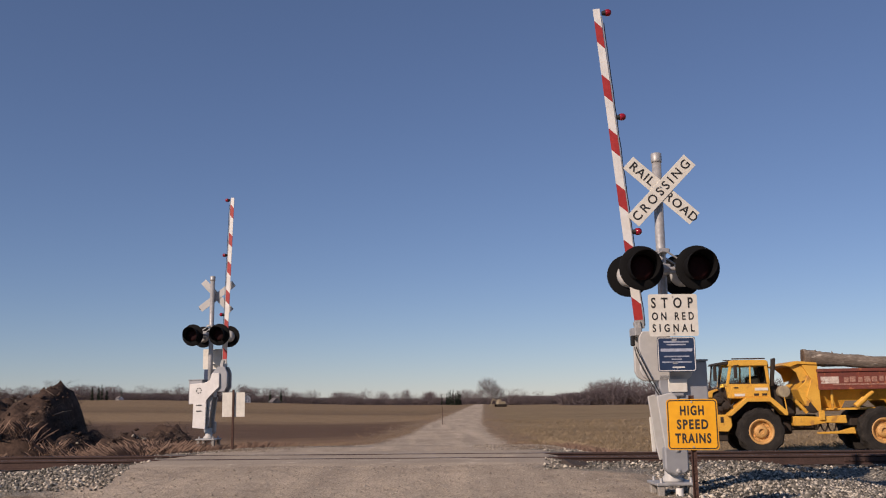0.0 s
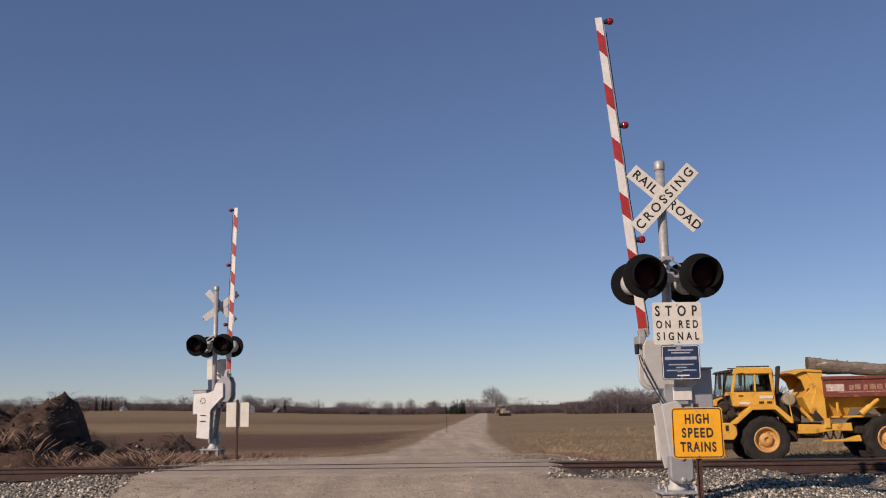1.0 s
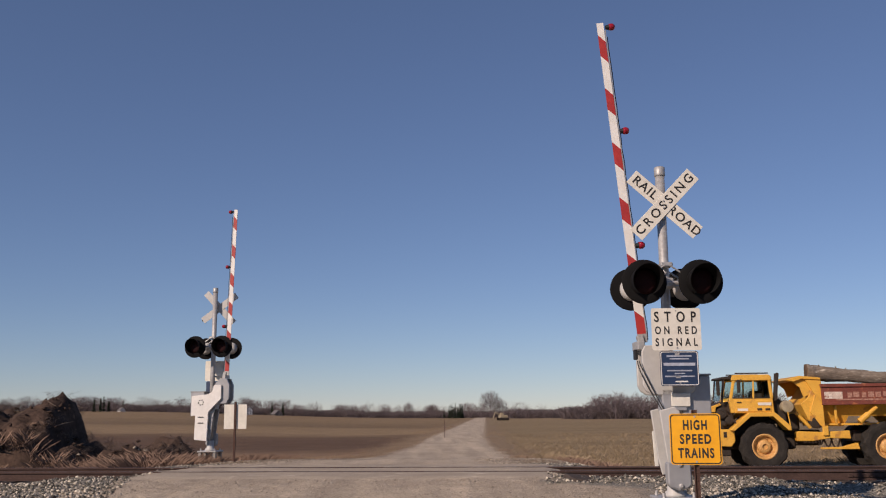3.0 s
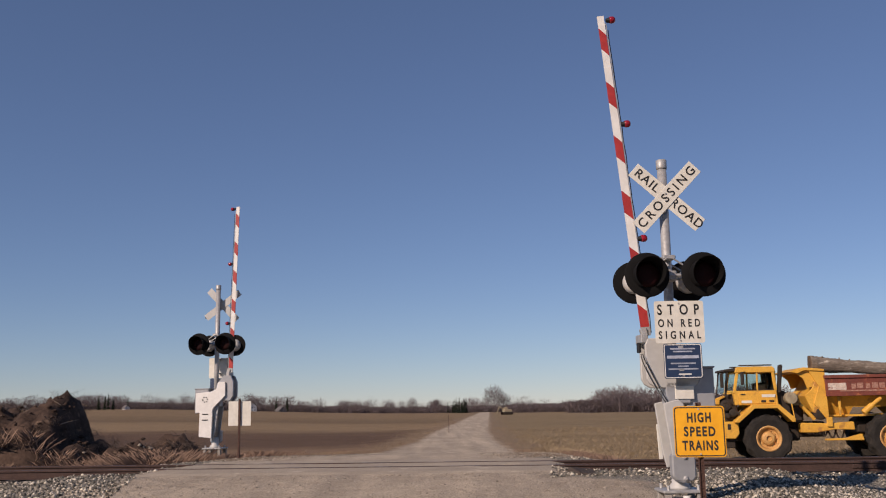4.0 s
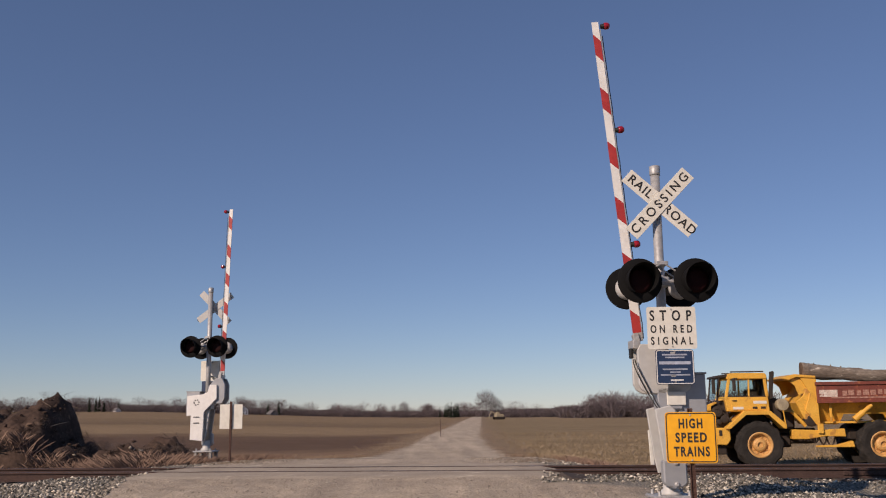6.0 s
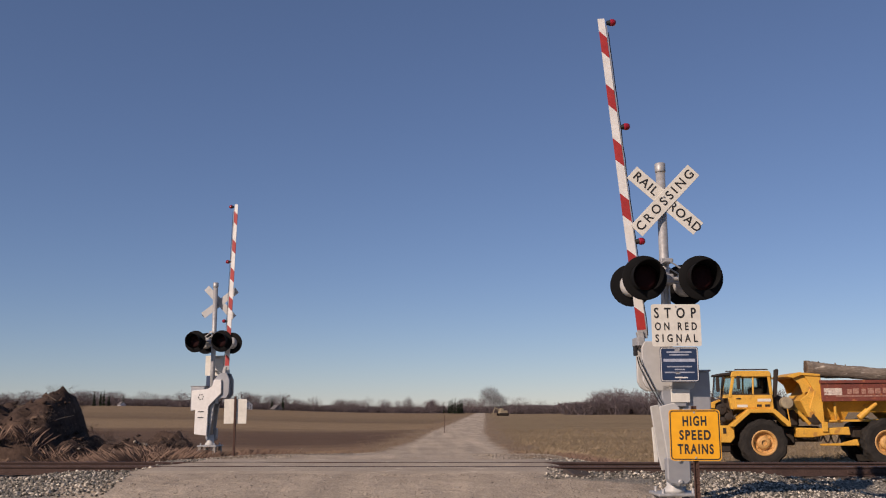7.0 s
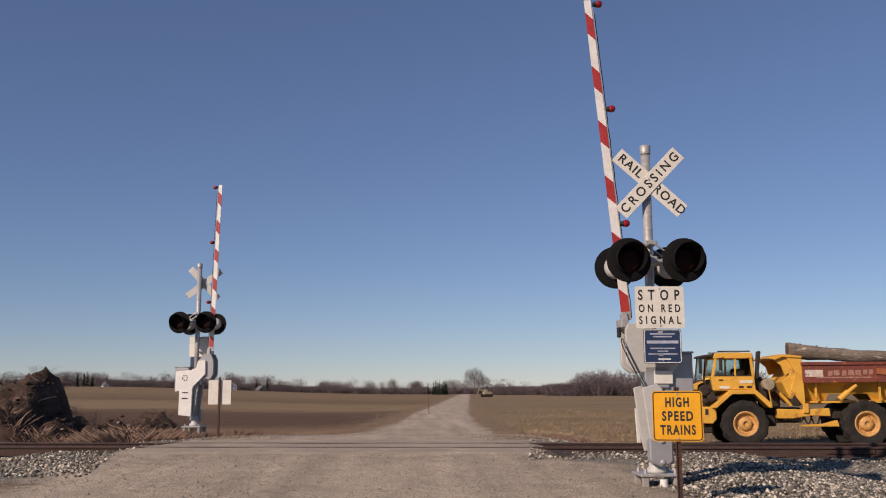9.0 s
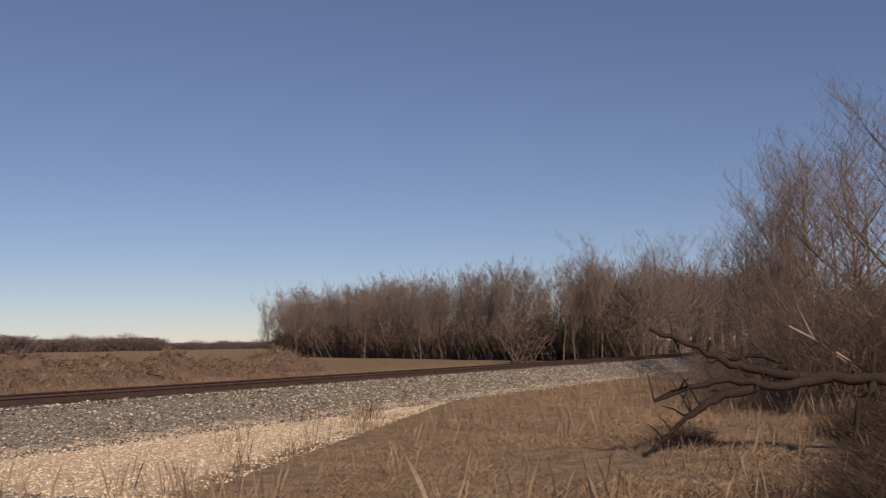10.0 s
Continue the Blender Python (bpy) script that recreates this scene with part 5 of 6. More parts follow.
def build_far_trees():
    """Tree lines on the horizon."""
    rnd = random.Random(9)
    kinds = [fuzzy_tree(60 + i, 210, 0.06) for i in range(5)] + [fuzzy_tree(70 + i, 900, 0.055) for i in range(2)]
    line, cones = Soup(), Soup()
    shrubs = [bush_kind(120 + i, 0.014, 18, 5) for i in range(4)]

    def put(az, dist, h, k):
        x, y = at_az(az, dist)
        line.add(kinds[k], Matrix.Translation((x, y, ground_z(x, y) - 0.5)) @ Matrix.Rotation(rnd.uniform(0, 6.3), 4, "Z") @ Matrix.Diagonal((h / 12 * rnd.uniform(0.9, 1.4), h / 12 * rnd.uniform(0.9, 1.4), h / 12, 1)))

    def bushes(az0, az1, dist, deep, h, count):
        for i in range(count):
            az, d = rnd.uniform(az0, az1), dist + rnd.random() * deep
            x, y = at_az(az, d)
            line.add(shrubs[rnd.randrange(4)], Matrix.Translation((x, y, ground_z(x, y) - 0.4)) @ Matrix.Rotation(rnd.uniform(0, 6.3), 4, "Z") @ Matrix.Diagonal((h * 1.6, h * 1.6, h * rnd.uniform(0.6, 1.1), 1)))

    for i in range(260):   # long thin line on the left
        az = rnd.uniform(-34, 6)
        lump = 0.75 + 0.4 * noise.noise((az * 0.35, 4.2, 0)) + 0.3 * noise.noise((az * 1.3, 1.2, 0))
        put(az, rnd.uniform(520, 620), max(3.6, 11 * lump), rnd.randrange(5))
    bushes(-34, 6.5, 530, 70, 4.6, 950)
    for az, d, h, k in ((3.35, 430, 12.5, 5), (3.9, 440, 9, 6), (4.7, 430, 8.5, 2), (5.4, 440, 8, 1), (6.4, 430, 7, 3), (-4.6, 480, 7, 0), (-1.55, 500, 8.5, 6), (-0.1, 460, 7.5, 5), (0.5, 470, 7, 2), (2.2, 450, 7.5, 3), (2.8, 450, 8, 1), (53.7, 520, 5.5, 5)):
        put(az, d, h, k)
    for i in range(110):   # dense wood on the right behind the stubble
        u = rnd.random()
        put(8.0 + 12 * u, rnd.uniform(330, 400), 9.6 * (0.5 + 0.5 * smooth(0, 0.2, u)) * rnd.uniform(0.85, 1.1), rnd.randrange(5))
    bushes(4.5, 9.5, 420, 50, 4.6, 150)
    bushes(8.0, 21, 330, 60, 5.2, 420)
    for az0, az1, d, h in ((29.5, 43.2, 430, 11.0), (43.8, 50.2, 520, 10.2), (26, 60, 620, 7.0)):
        for i in range(int((az1 - az0) * 6)):
            az = rnd.uniform(az0, az1)
            put(az, d + rnd.uniform(0, 60), h * rnd.uniform(0.86, 1.1) * (0.6 + 0.4 * smooth(0, 1.6, min(az - az0, az1 - az))), rnd.randrange(5))
        bushes(az0, az1, d, 50, h * 0.75, int((az1 - az0) * 26))
    for i in range(26):    # dark conifers by the farmsteads
        az = rnd.choice((-19.0, -18.2, 0.9, 1.4, 1.9, -9.2)) + rnd.uniform(-0.5, 0.5)
        d = rnd.uniform(480, 520)
        x, y = at_az(az, d)
        z, h = ground_z(x, y) - 0.3, rnd.uniform(5, 8.5)
        for k in range(70):
            t = rnd.random() ** 0.8
            a = rnd.uniform(0, 6.28)
            rr = (1 - t) * h * 0.30
            b = Vector((x, y, z + t * h))
            cones.blade(b, b + Vector((math.cos(a) * rr, math.sin(a) * rr, -0.25 * rr)), 0.45 + 0.3 * (1 - t))
        cones.tube([Vector((x, y, z)), Vector((x, y, z + h))], [0.15, 0.05], 4)
    stuff("far_tree_line", line, [FAR_TWIG, FAR_TWIG], "hazy bare tree line along the far fields", "tree line")
    stuff("far_conifers", cones, [NEEDLE], "dark conifers among the far farmsteads", "conifers")


build_far_trees()


def build_round_trees():
    """Broad-crowned bare trees where the woods close in on the track."""
    rnd = random.Random(19)
    kinds = [fuzzy_tree(200 + i, 750, 0.022) for i in range(4)]
    s = Soup()
    for i in range(58):
        az, d = rnd.uniform(76.0, 86.5), rnd.uniform(92, 190)
        x, y = at_az(az, d)
        if abs(to_sn(x, y)[1] - TRACK_N) < 3.4:
            continue
        h = (9.0 + 2.5 * smooth(76, 79, az)) * (0.55 + 0.45 * d / 105) * rnd.uniform(0.85, 1.05)
        s.add(kinds[rnd.randrange(4)], Matrix.Translation((x, y, ground_z(x, y) - 0.6)) @ Matrix.Rotation(rnd.uniform(0, 6.3), 4, "Z") @ Matrix.Diagonal((h / 11, h / 11, h / 12, 1)))
    stuff("broad_crowned_trees", s, [TRUNK, WOOD_TWIG], "broad bare trees closing in on the track", "trees")


build_round_trees()


def farmhouse(az, dist, w, h, wall, roof, label):
    x, y = at_az(az, dist)
    top = empty("farmhouse", pose(x, y, ground_z(x, y) - 0.2, 0, 0, -az + 25))
    tagged(top, label, "house", "far farm buildings")
    bm = bm_()
    prism(bm, [(-w / 2, 0), (-w / 2, h), (0, h + w * 0.42), (w / 2, h), (w / 2, 0)], w * 1.3)
    part("wall", bm, wall, top)
    bm = bm_()
    for sx in (-1, 1):
        prism(bm, [(0, h + w * 0.42 + 0.25), (0, h + w * 0.42), (sx * (w / 2 + 0.4), h - 0.3), (sx * (w / 2 + 0.4), h - 0.05)], w * 1.38)
    part("roof", bm, roof, top)
    for dx in (-w * 0.22, w * 0.22):
        for z in (h * 0.3, h * 0.75):
            bm = bm_()
            box(bm, (dx, -w * 0.65 - 0.03, z), (w * 0.13, 0.08, h * 0.2))
            part("window", bm, T_GLASS, top)


far_white = material("far_white_siding", (0.70, 0.70, 0.70), 0.7, 0, None, 1, 0.2, 5, 0)
far_roof = material("far_grey_roof", (0.16, 0.15, 0.15), 0.8, 0, None, 1, 0.3, 5, 0)
farmhouse(-11.0, 500, 3.6, 2.6, far_white, far_roof, "white gabled farmhouse among distant bare trees")
farmhouse(-9.3, 505, 4.0, 1.1, far_roof, far_roof, "low grey farm shed among distant trees")
farmhouse(-21.3, 505, 2.8, 1.2, far_white, far_roof, "small white farm building by distant trees")
farmhouse(-20.6, 505, 2.2, 1.0, far_white, far_roof, "small white shed by distant trees")
farmhouse(-18.0, 510, 2.6, 0.9, far_white, far_roof, "low white shed by distant trees")


def far_machine():
    x, y = at_az(4.1, 300)
    top = empty("farm_machine", pose(x, y, ground_z(x, y), 0, 0, 20))
    tagged(top, "pale yellow excavator parked by the far road", "excavator")
    part("body", box(bm_(), (0, 0, 1.2), (2.6, 2.0, 0.9), 0.15), T_PALE, top)
    part("cab", box(bm_(), (-0.6, -0.4, 1.95), (1.0, 1.0, 0.8), 0.1), T_PALE, top)
    bm = bm_()
    rod(bm, (-1.2, 0, 1.8), (-2.6, 0, 2.5), 0.18, seg=8)
    rod(bm, (-2.6, 0, 2.5), (-3.4, 0, 0.6), 0.15, seg=8)
    part("boom", bm, T_PALE, top)
    for yy in (-0.9, 0.9):
        part("crawler_track", box(bm_(), (0, yy, 0.45), (3.4, 0.5, 0.9), 0.25, None, 2), T_DARK, top)


far_machine()
bm = bm_()
rod(bm, (0, 0, -0.2), (0, 0, 1.45), 0.022, 0.018, 8)
x, y = at_az(0.62, 80)
tagged(part("field_post", bm, M["rusty_post"]), "slim dark post at the roadside edge", "post").matrix_basis = pose(x, y, ground_z(x, y))

# ---- banks ----


def bank(name, s0, s1, n_mid, half, height, mat, label, seed, step=0.3, steep=0.8):
    """A heap of dug soil: a lumpy ridge."""
    ns = int((s1 - s0) / step) + 1
    nn = int(2 * half / step) + 1
    v, f = [], []
    for i in range(ns):
        for j in range(nn):
            s, n = s0 + i * step, n_mid - half + j * step
            t = (n - n_mid) / half
            ends = smooth(0, 2.2, s - s0) * smooth(0, 2.2, s1 - s)
            hh = height(s) * ends * max(0, 1 - t * t) ** steep
            hh += hh * 0.30 * noise.noise((s * 0.55, n * 0.55, seed)) + 0.42 * min(1, hh) * noise.noise((s * 1.7, n * 1.7, seed)) + 0.26 * min(1, hh) * noise.noise((s * 4, n * 4, seed))
            p = trk(s, n)
            v.append((p.x, p.y, min(-0.5, ground_z(p.x, p.y)) - 0.12 + max(0, hh)))
    for i in range(ns - 1):
        for j in range(nn - 1):
            a = i * nn + j
            f.append((a, a + nn, a + nn + 1, a + 1))
    me = bpy.data.meshes.new(name)
    me.from_pydata(v, [], f)
    me.shade_smooth()
    me.materials.append(mat)
    ob = tagged(new(name, me), label, "soil bank")

    def top_at(s, n):
        i, j = int((s - s0) / step), int((n - n_mid + half) / step)
        if 0 <= i < ns and 0 <= j < nn:
            return v[i * nn + j][2]
        p = trk(s, n)
        return ground_z(p.x, p.y)
    return ob, top_at


right_h = lambda s: 1.2 + 0.95 * math.exp(-((s - 21.0) / 3.5) ** 2) + 0.35 * math.sin(s * 0.5 + 1.2) * math.sin(s * 0.17) + 0.2 * math.sin(s * 1.3)
bank_r, right_top = bank("soil_bank", 14.5, 52, 40.0, 4.0, right_h, EARTH, "long bank of dug earth with roots and weeds", 2.0)
left_h = lambda s: 0.62 + 0.35 * smooth(-9.8, -11.5, s) + 1.15 * smooth(-14.75, -15.3, s) + 0.32 * math.exp(-((s + 16.0) / 0.7) ** 2) + 0.2 * math.exp(-((s + 12.4) / 0.7) ** 2) + 0.14 * math.sin(s * 2) + 0.10 * math.sin(s * 4.7)
bank_l, left_top = bank("soil_heap", -34, -8.0, 30.2, 2.2, left_h, DARK_EARTH, "dark heap of soil, roots and cleared brush", 7.0, 0.16, 0.34)


def debris(parent, top_at, s0, s1, n0, n1, count, seed, big):
    """Roots, sticks and broken limbs lying on a bank."""
    rnd = random.Random(seed)
    dark, pale = Soup(), Soup()
    for i in range(count):
        s, n = rnd.uniform(s0, s1), rnd.uniform(n0, n1)
        p = trk(s, n, 0)
        p.z = top_at(s, n)
        if p.z < -0.25:
            continue
        L = rnd.uniform(0.25, 1.0) * big
        a = rnd.uniform(0, 6.28)
        d = Vector((math.cos(a), math.sin(a), rnd.uniform(-0.2, 0.6))).normalized()
        r = rnd.choice((0.005, 0.007, 0.010, 0.014, 0.022)) * big
        q = [p - d * L * 0.3, p + d * L * 0.2 + Vector((0, 0, rnd.uniform(-.05, .12))), p + d * L * 0.7 + Vector((rnd.uniform(-.1, .1), rnd.uniform(-.1, .1), rnd.uniform(-.1, .15)))]
        (pale if rnd.random() < 0.07 else dark).tube(q, [r, r * 0.8, r * 0.3], 4)
    for soup, mat, nm, lab in ((dark, DEAD, "root_tangle", "dark tangled roots and limbs"), (pale, PALE_WOOD, "bleached_brushwood", "bleached broken sticks")):
        ob = new(nm, soup.mesh(nm, [mat]))
        ob.parent = parent
        tagged(ob, lab, "", "", "stuff")


debris(bank_r, right_top, 15, 51, 36.2, 41, 2200, 31, 1.0)
debris(bank_l, left_top, -33, -8.5, 28.0, 31.5, 900, 32, 0.75)


def brambles():
    """Tangled dead canes over the debris heap and along the far track side."""
    rnd = random.Random(55)
    kinds = [bush_kind(150 + i, 0.0028, 26, 8) for i in range(4)]
    canes = Soup()
    for i in range(260):
        s, n = rnd.uniform(-33, -9.5), rnd.uniform(27.4, 31.6)
        z = left_top(s, n)
        p = trk(s, n, z - 0.1)
        h = rnd.uniform(0.22, 0.5)
        canes.add(kinds[rnd.randrange(4)], Matrix.Translation(p) @ Matrix.Rotation(rnd.uniform(0, 6.3), 4, "Z") @ Matrix.Diagonal((h * 1.6, h * 1.6, h, 1)))
    stuff("bramble_canes", canes, [THICKET], "tangled brown bramble canes over the debris heap", "brambles")


brambles()


def fallen_branch():
    ax, ay = at_az(89.0, 17.0)
    g = ground_z(ax, ay)
    top = empty("fallen_branch", Matrix.Translation((ax, ay, g)) @ Matrix.Rotation(radians(-89), 4, "Z"))
    tagged(top, "dark fallen limb with forked branches lying in dry grass", "fallen branch")
    rnd = random.Random(77)
    H = 1.5 - g - 17 * math.tan(radians(2.2))
    limbs = ((((1.6, 0.3, H - 0.1), (0, 0, H), (-1.3, -0.2, H + 0.12), (-1.9, -0.3, H + 0.42), (-2.85, -0.5, H + 0.86)), 0.11),
             (((0, 0, H), (-0.8, -0.3, H - 0.12), (-1.8, -0.6, H - 0.02), (-2.75, -0.9, H - 0.36)), 0.095),
             (((-0.9, -0.3, H - 0.1), (-1.8, -0.7, H - 0.34), (-2.25, -0.9, H - 0.62), (-2.6, -1.0, H - 0.98)), 0.09),
             (((-0.5, -0.1, H + 0.05), (-0.9, 0.1, H + 0.32), (-1.5, 0.2, H + 0.33), (-2.0, 0.3, H + 0.25)), 0.05),
             (((0.7, 0.1, H), (0.4, -0.2, H - 0.5), (0.3, -0.3, -0.1)), 0.08))
    twigs = Soup()
    for pts, r in limbs:
        s = Soup()
        fine = []
        P = [Vector(p) for p in pts]
        for a, b in zip(P, P[1:]):
            for i in range(5):
                fine.append(a.lerp(b, i / 5) + Vector((rnd.uniform(-1, 1), rnd.uniform(-1, 1), rnd.uniform(-1, 1))) * 0.04)
        fine.append(P[-1])
        r *= 1.0
        s.tube(fine, [r * (1 - 0.72 * i / len(fine)) for i in range(len(fine))], 8)
        for k in range(9):
            b = fine[rnd.randrange(3, len(fine))]
            d = Vector((rnd.uniform(-1, 0.3), rnd.uniform(-.6, .6), rnd.uniform(-0.5, 1))).normalized()
            e = b + d * rnd.uniform(0.2, 0.8)
            twigs.tube([b, b.lerp(e, 0.5) + Vector((0, 0, 0.04)), e], [r * 0.22, r * 0.15, 0.004], 4)
        me = s.mesh("limb", [DEAD])
        me.shade_smooth()
        ob = new("limb", me)
        ob.parent = top
    ob = tagged(new("side_twigs", twigs.mesh("side_twigs", [DEAD])), "thin dark side twigs", "", "", "stuff")
    ob.parent = top
    s = Soup()
    for pts in (((0.6, 0.4, H - 0.15), (0.22, 0.3, H + 0.28), (-0.22, 0.35, H + 0.62), (-0.48, 0.3, H + 1.22)), ((-0.22, 0.35, H + 0.62), (-0.62, 0.4, H + 0.85)), ((0.1, 0.3, H + 0.4), (0.5, 0.5, H + 0.1), (1.0, 0.4, H - 0.4))):
        s.tube([Vector(p) for p in pts], [0.028, 0.022, 0.015, 0.005][:len(pts)], 6)
    ob = new("bleached_limb", s.mesh("bleached_limb", [PALE_WOOD]))
    ob.parent = top
    ob["label"] = "pale barkless limb"


fallen_branch()

# ---- dry grass ----


def grass(name, count, pick, h0, h1, width, mats, label, seed, per=7, lean=0.5):
    """Many thin leaning blades in tufts, four corners each."""
    rnd, rng = random.Random(seed), np.random.default_rng(seed)
    spots = np.array([g for g in (pick(rnd) for _ in range(count)) if g])
    k = len(spots) * per
    p = np.repeat(spots, per, axis=0)
    base = p[:, :3] + np.concatenate([rng.normal(0, 0.10, (k, 2)), np.full((k, 1), -0.03)], 1)
    h = rng.uniform(h0, h1, k) * p[:, 3]
    a, l = rng.uniform(0, 6.28, k), h * rng.uniform(0.1, lean, k)
    tip = base + np.stack([l * np.cos(a), l * np.sin(a), h], 1)
    side = np.stack([-np.sin(a), np.cos(a), np.zeros(k)], 1) * width
    mid = base * 0.45 + tip * 0.55 + np.stack([np.zeros(k), np.zeros(k), 0.12 * h], 1)
    v = np.stack([base - side, base + side, mid + side * 0.7, tip], 1).reshape(-1, 3)
    f = np.arange(4 * k).reshape(-1, 4)
    me = faces_mesh(name, v, f, mats, rng.integers(0, len(mats), k))
    return tagged(new(name, me), label, "dry grass", "", "stuff")


def right_meadow(rnd):
    s, d = rnd.uniform(2, 46), rnd.random()
    n = -6 + 24 * rnd.random()
    if n > white_edge(s) + rnd.gauss(0, 0.35) and n < 16.2 and s < 33:
        return None
    if n > 16.0:
        return None
    x, y, _ = trk(s, n)
    dist = math.hypot(x, y)
    if dist < 7.5 or (x - road_mid(y)) < road_half(y) + 2.6 + 2.4 * smooth(6, 12, y):
        return None
    k = 0.7 + 0.5 * noise.noise((x * 0.35, y * 0.35, 2)) + 0.25 * noise.noise((x * 1.2, y * 1.2, 5))
    return x, y, ground_z(x, y), max(0.2, k) * (0.45 + 0.55 * smooth(0, 2.5, white_edge(s) - n))


grass("dry_meadow_grass", 90000, right_meadow, 0.04, 0.17, 0.0011, [STRAW, STRAW, STRAW, BROWN_GRASS], "matted tan and brown winter grass beside the gravel", 4, 8, 1.9)


def tall_weeds(rnd):
    got = right_meadow(rnd)
    if got and noise.noise((got[0] * 0.5, got[1] * 0.5, 9)) > 0.02:
        return got
    return None


grass("tall_weed_stalks", 4600, tall_weeds, 0.3, 0.9, 0.0030, [STRAW, BROWN_GRASS, PALE_WOOD], "tall dry weed stalks standing in the grass", 6, 3, 0.45)


def low_brush():
    """Dark dead brush in the meadow under and before the thicket, partly put in for tree shadow."""
    rnd = random.Random(88)
    kinds = [bush_kind(170 + i, 0.004, 24, 8) for i in range(4)]
    s = Soup()
    for i in range(900):
        az, d = rnd.uniform(80, 99), rnd.uniform(8.5, 27)
        x, y = at_az(az, d)
        thick = noise.noise((x * 0.3, y * 0.3, 7)) + 0.55 * smooth(86, 95, az) - 0.22
        if thick < 0 or to_sn(x, y)[1] > white_edge(to_sn(x, y)[0]) - 0.8:
            continue
        h = rnd.uniform(0.2, 0.55) * (1 + 1.1 * smooth(88, 96, az))
        s.add(kinds[rnd.randrange(4)], Matrix.Translation((x, y, ground_z(x, y) - 0.05)) @ Matrix.Rotation(rnd.uniform(0, 6.3), 4, "Z") @ Matrix.Diagonal((h * 1.7, h * 1.7, h, 1)))
    stuff("shade_brush", s, [SHADE_BRUSH], "dark dead brush in the dry grass, partly standing in for tree shadow", "brush")


# Dark brush colour that carries the tree shadow falling on the meadow.
SHADE_BRUSH = material("dark_shade_brush", (0.10, 0.072, 0.055), 0.95, 0, (0.055, 0.04, 0.032), 1.2, 0.7, 12, 0, island=0.4)
low_brush()


def gravel_weeds(rnd):
    s = rnd.uniform(8, 30)
    n = rnd.uniform(white_edge(s) - 0.5, white_edge(s) + 2.0)
    x, y, _ = trk(s, n)
    if noise.noise((x * 0.8, y * 0.8, 3)) < 0.22 or n > 16.5:
        return None
    return x, y, ground_z(x, y), 1.0


grass("gravel_weeds", 520, gravel_weeds, 0.15, 0.62, 0.0032, [BROWN_GRASS, BROWN_GRASS, DEAD], "thin reddish dead weeds in the gravel", 16, 6, 0.35)


def trackside(rnd):
    s, n = rnd.uniform(-24, 58) if rnd.random() < 0.6 else rnd.uniform(-24, -6), 23.1 + 10.5 * rnd.random() ** 1.3
    if s < -9 and n > 28.3:
        return None
    x, y, _ = trk(s, n)
    if abs(x - road_mid(y)) < road_half(y) + 1.8:
        return None
    z = ground_z(x, y)
    if s < -8 and n > 27.6:
        z = max(z, left_top(s, n))
    k = 0.75 + 0.5 * noise.noise((x * 0.3, y * 0.3, 4))
    return x, y, z, max(0.25, k) * (3.0 if s < -9.5 else (1.7 if s < -7 else 1.0))


grass("trackside_grass", 80000, trackside, 0.06, 0.27, 0.0018, [BROWN_GRASS], "brown dry grass along the far side of the track", 8, 6, 1.6)


def on_bank(rnd):
    s, n = rnd.uniform(15, 52), rnd.uniform(34, 42)
    z = right_top(s, n)
    x, y, _ = trk(s, n)
    if noise.noise((x * 0.25, y * 0.25, 6)) < 0.12 - 0.35 * smooth(24, 32, s):
        return None
    return x, y, z, 1.0


grass("bank_weeds", 4200, on_bank, 0.12, 0.50, 0.006, [STRAW, BROWN_GRASS, BROWN_GRASS], "tan weeds growing on the earth bank", 12, 6, 0.7)


def stubble(rnd):
    n = 31 + 65 * rnd.random() ** 1.9
    x0 = rnd.uniform(-0.02, 0.95)
    y = n
    x = road_mid(y) + 4.0 + abs(rnd.gauss(0, 1.2)) + x0 * y * 0.8
    s, nn = to_sn(x, y)
    if 6 < s < 17.5 and 33.5 < nn < 38.5:
        return None
    return x, y, ground_z(x, y), 0.8 + 0.5 * noise.noise((x * 0.2, y * 0.2, 1))


grass("corn_stubble", 22000, stubble, 0.05, 0.26, 0.008, [STALKS, STALKS, STRAW], "broken corn stubble in the harvested field", 10, 4, 1.6)


def road_verge(rnd):
    y = 30 + 130 * rnd.random() ** 1.6
    side = rnd.choice((-1, -1, 1))
    x = road_mid(y) + side * (road_half(y) + abs(rnd.gauss(0.9, 1.3)))
    return x, y, ground_z(x, y), 0.7 + 0.5 * noise.noise((x * 0.3, y * 0.12, 8))


grass("verge_grass", 3600, road_verge, 0.05, 0.20, 0.006, [STRAW, BROWN_GRASS], "ragged dry grass along the road verges", 14, 5, 1.0)

# ---- loose stones ----
STONE = pebbles("ballast_stones", ((0.0, (0.08, 0.075, 0.062)), (0.20, (0.16, 0.152, 0.128)), (0.44, (0.24, 0.222, 0.185)), (0.62, (0.37, 0.335, 0.275)), (0.74, (0.56, 0.50, 0.41)), (0.88, (0.78, 0.71, 0.58))))
PALE_STONE = pebbles("pale_gravel_stones", ((0.0, (0.50, 0.38, 0.24)), (0.15, (0.66, 0.54, 0.37)), (0.40, (0.78, 0.67, 0.49)), (0.7, (0.86, 0.78, 0.62)), (0.93, (0.34, 0.28, 0.21))))
ROAD_STONE = pebbles("road_gravel_stones", ((0.0, (0.25, 0.21, 0.165)), (0.3, (0.34, 0.29, 0.235)), (0.6, (0.41, 0.355, 0.285)), (0.9, (0.52, 0.46, 0.38))))


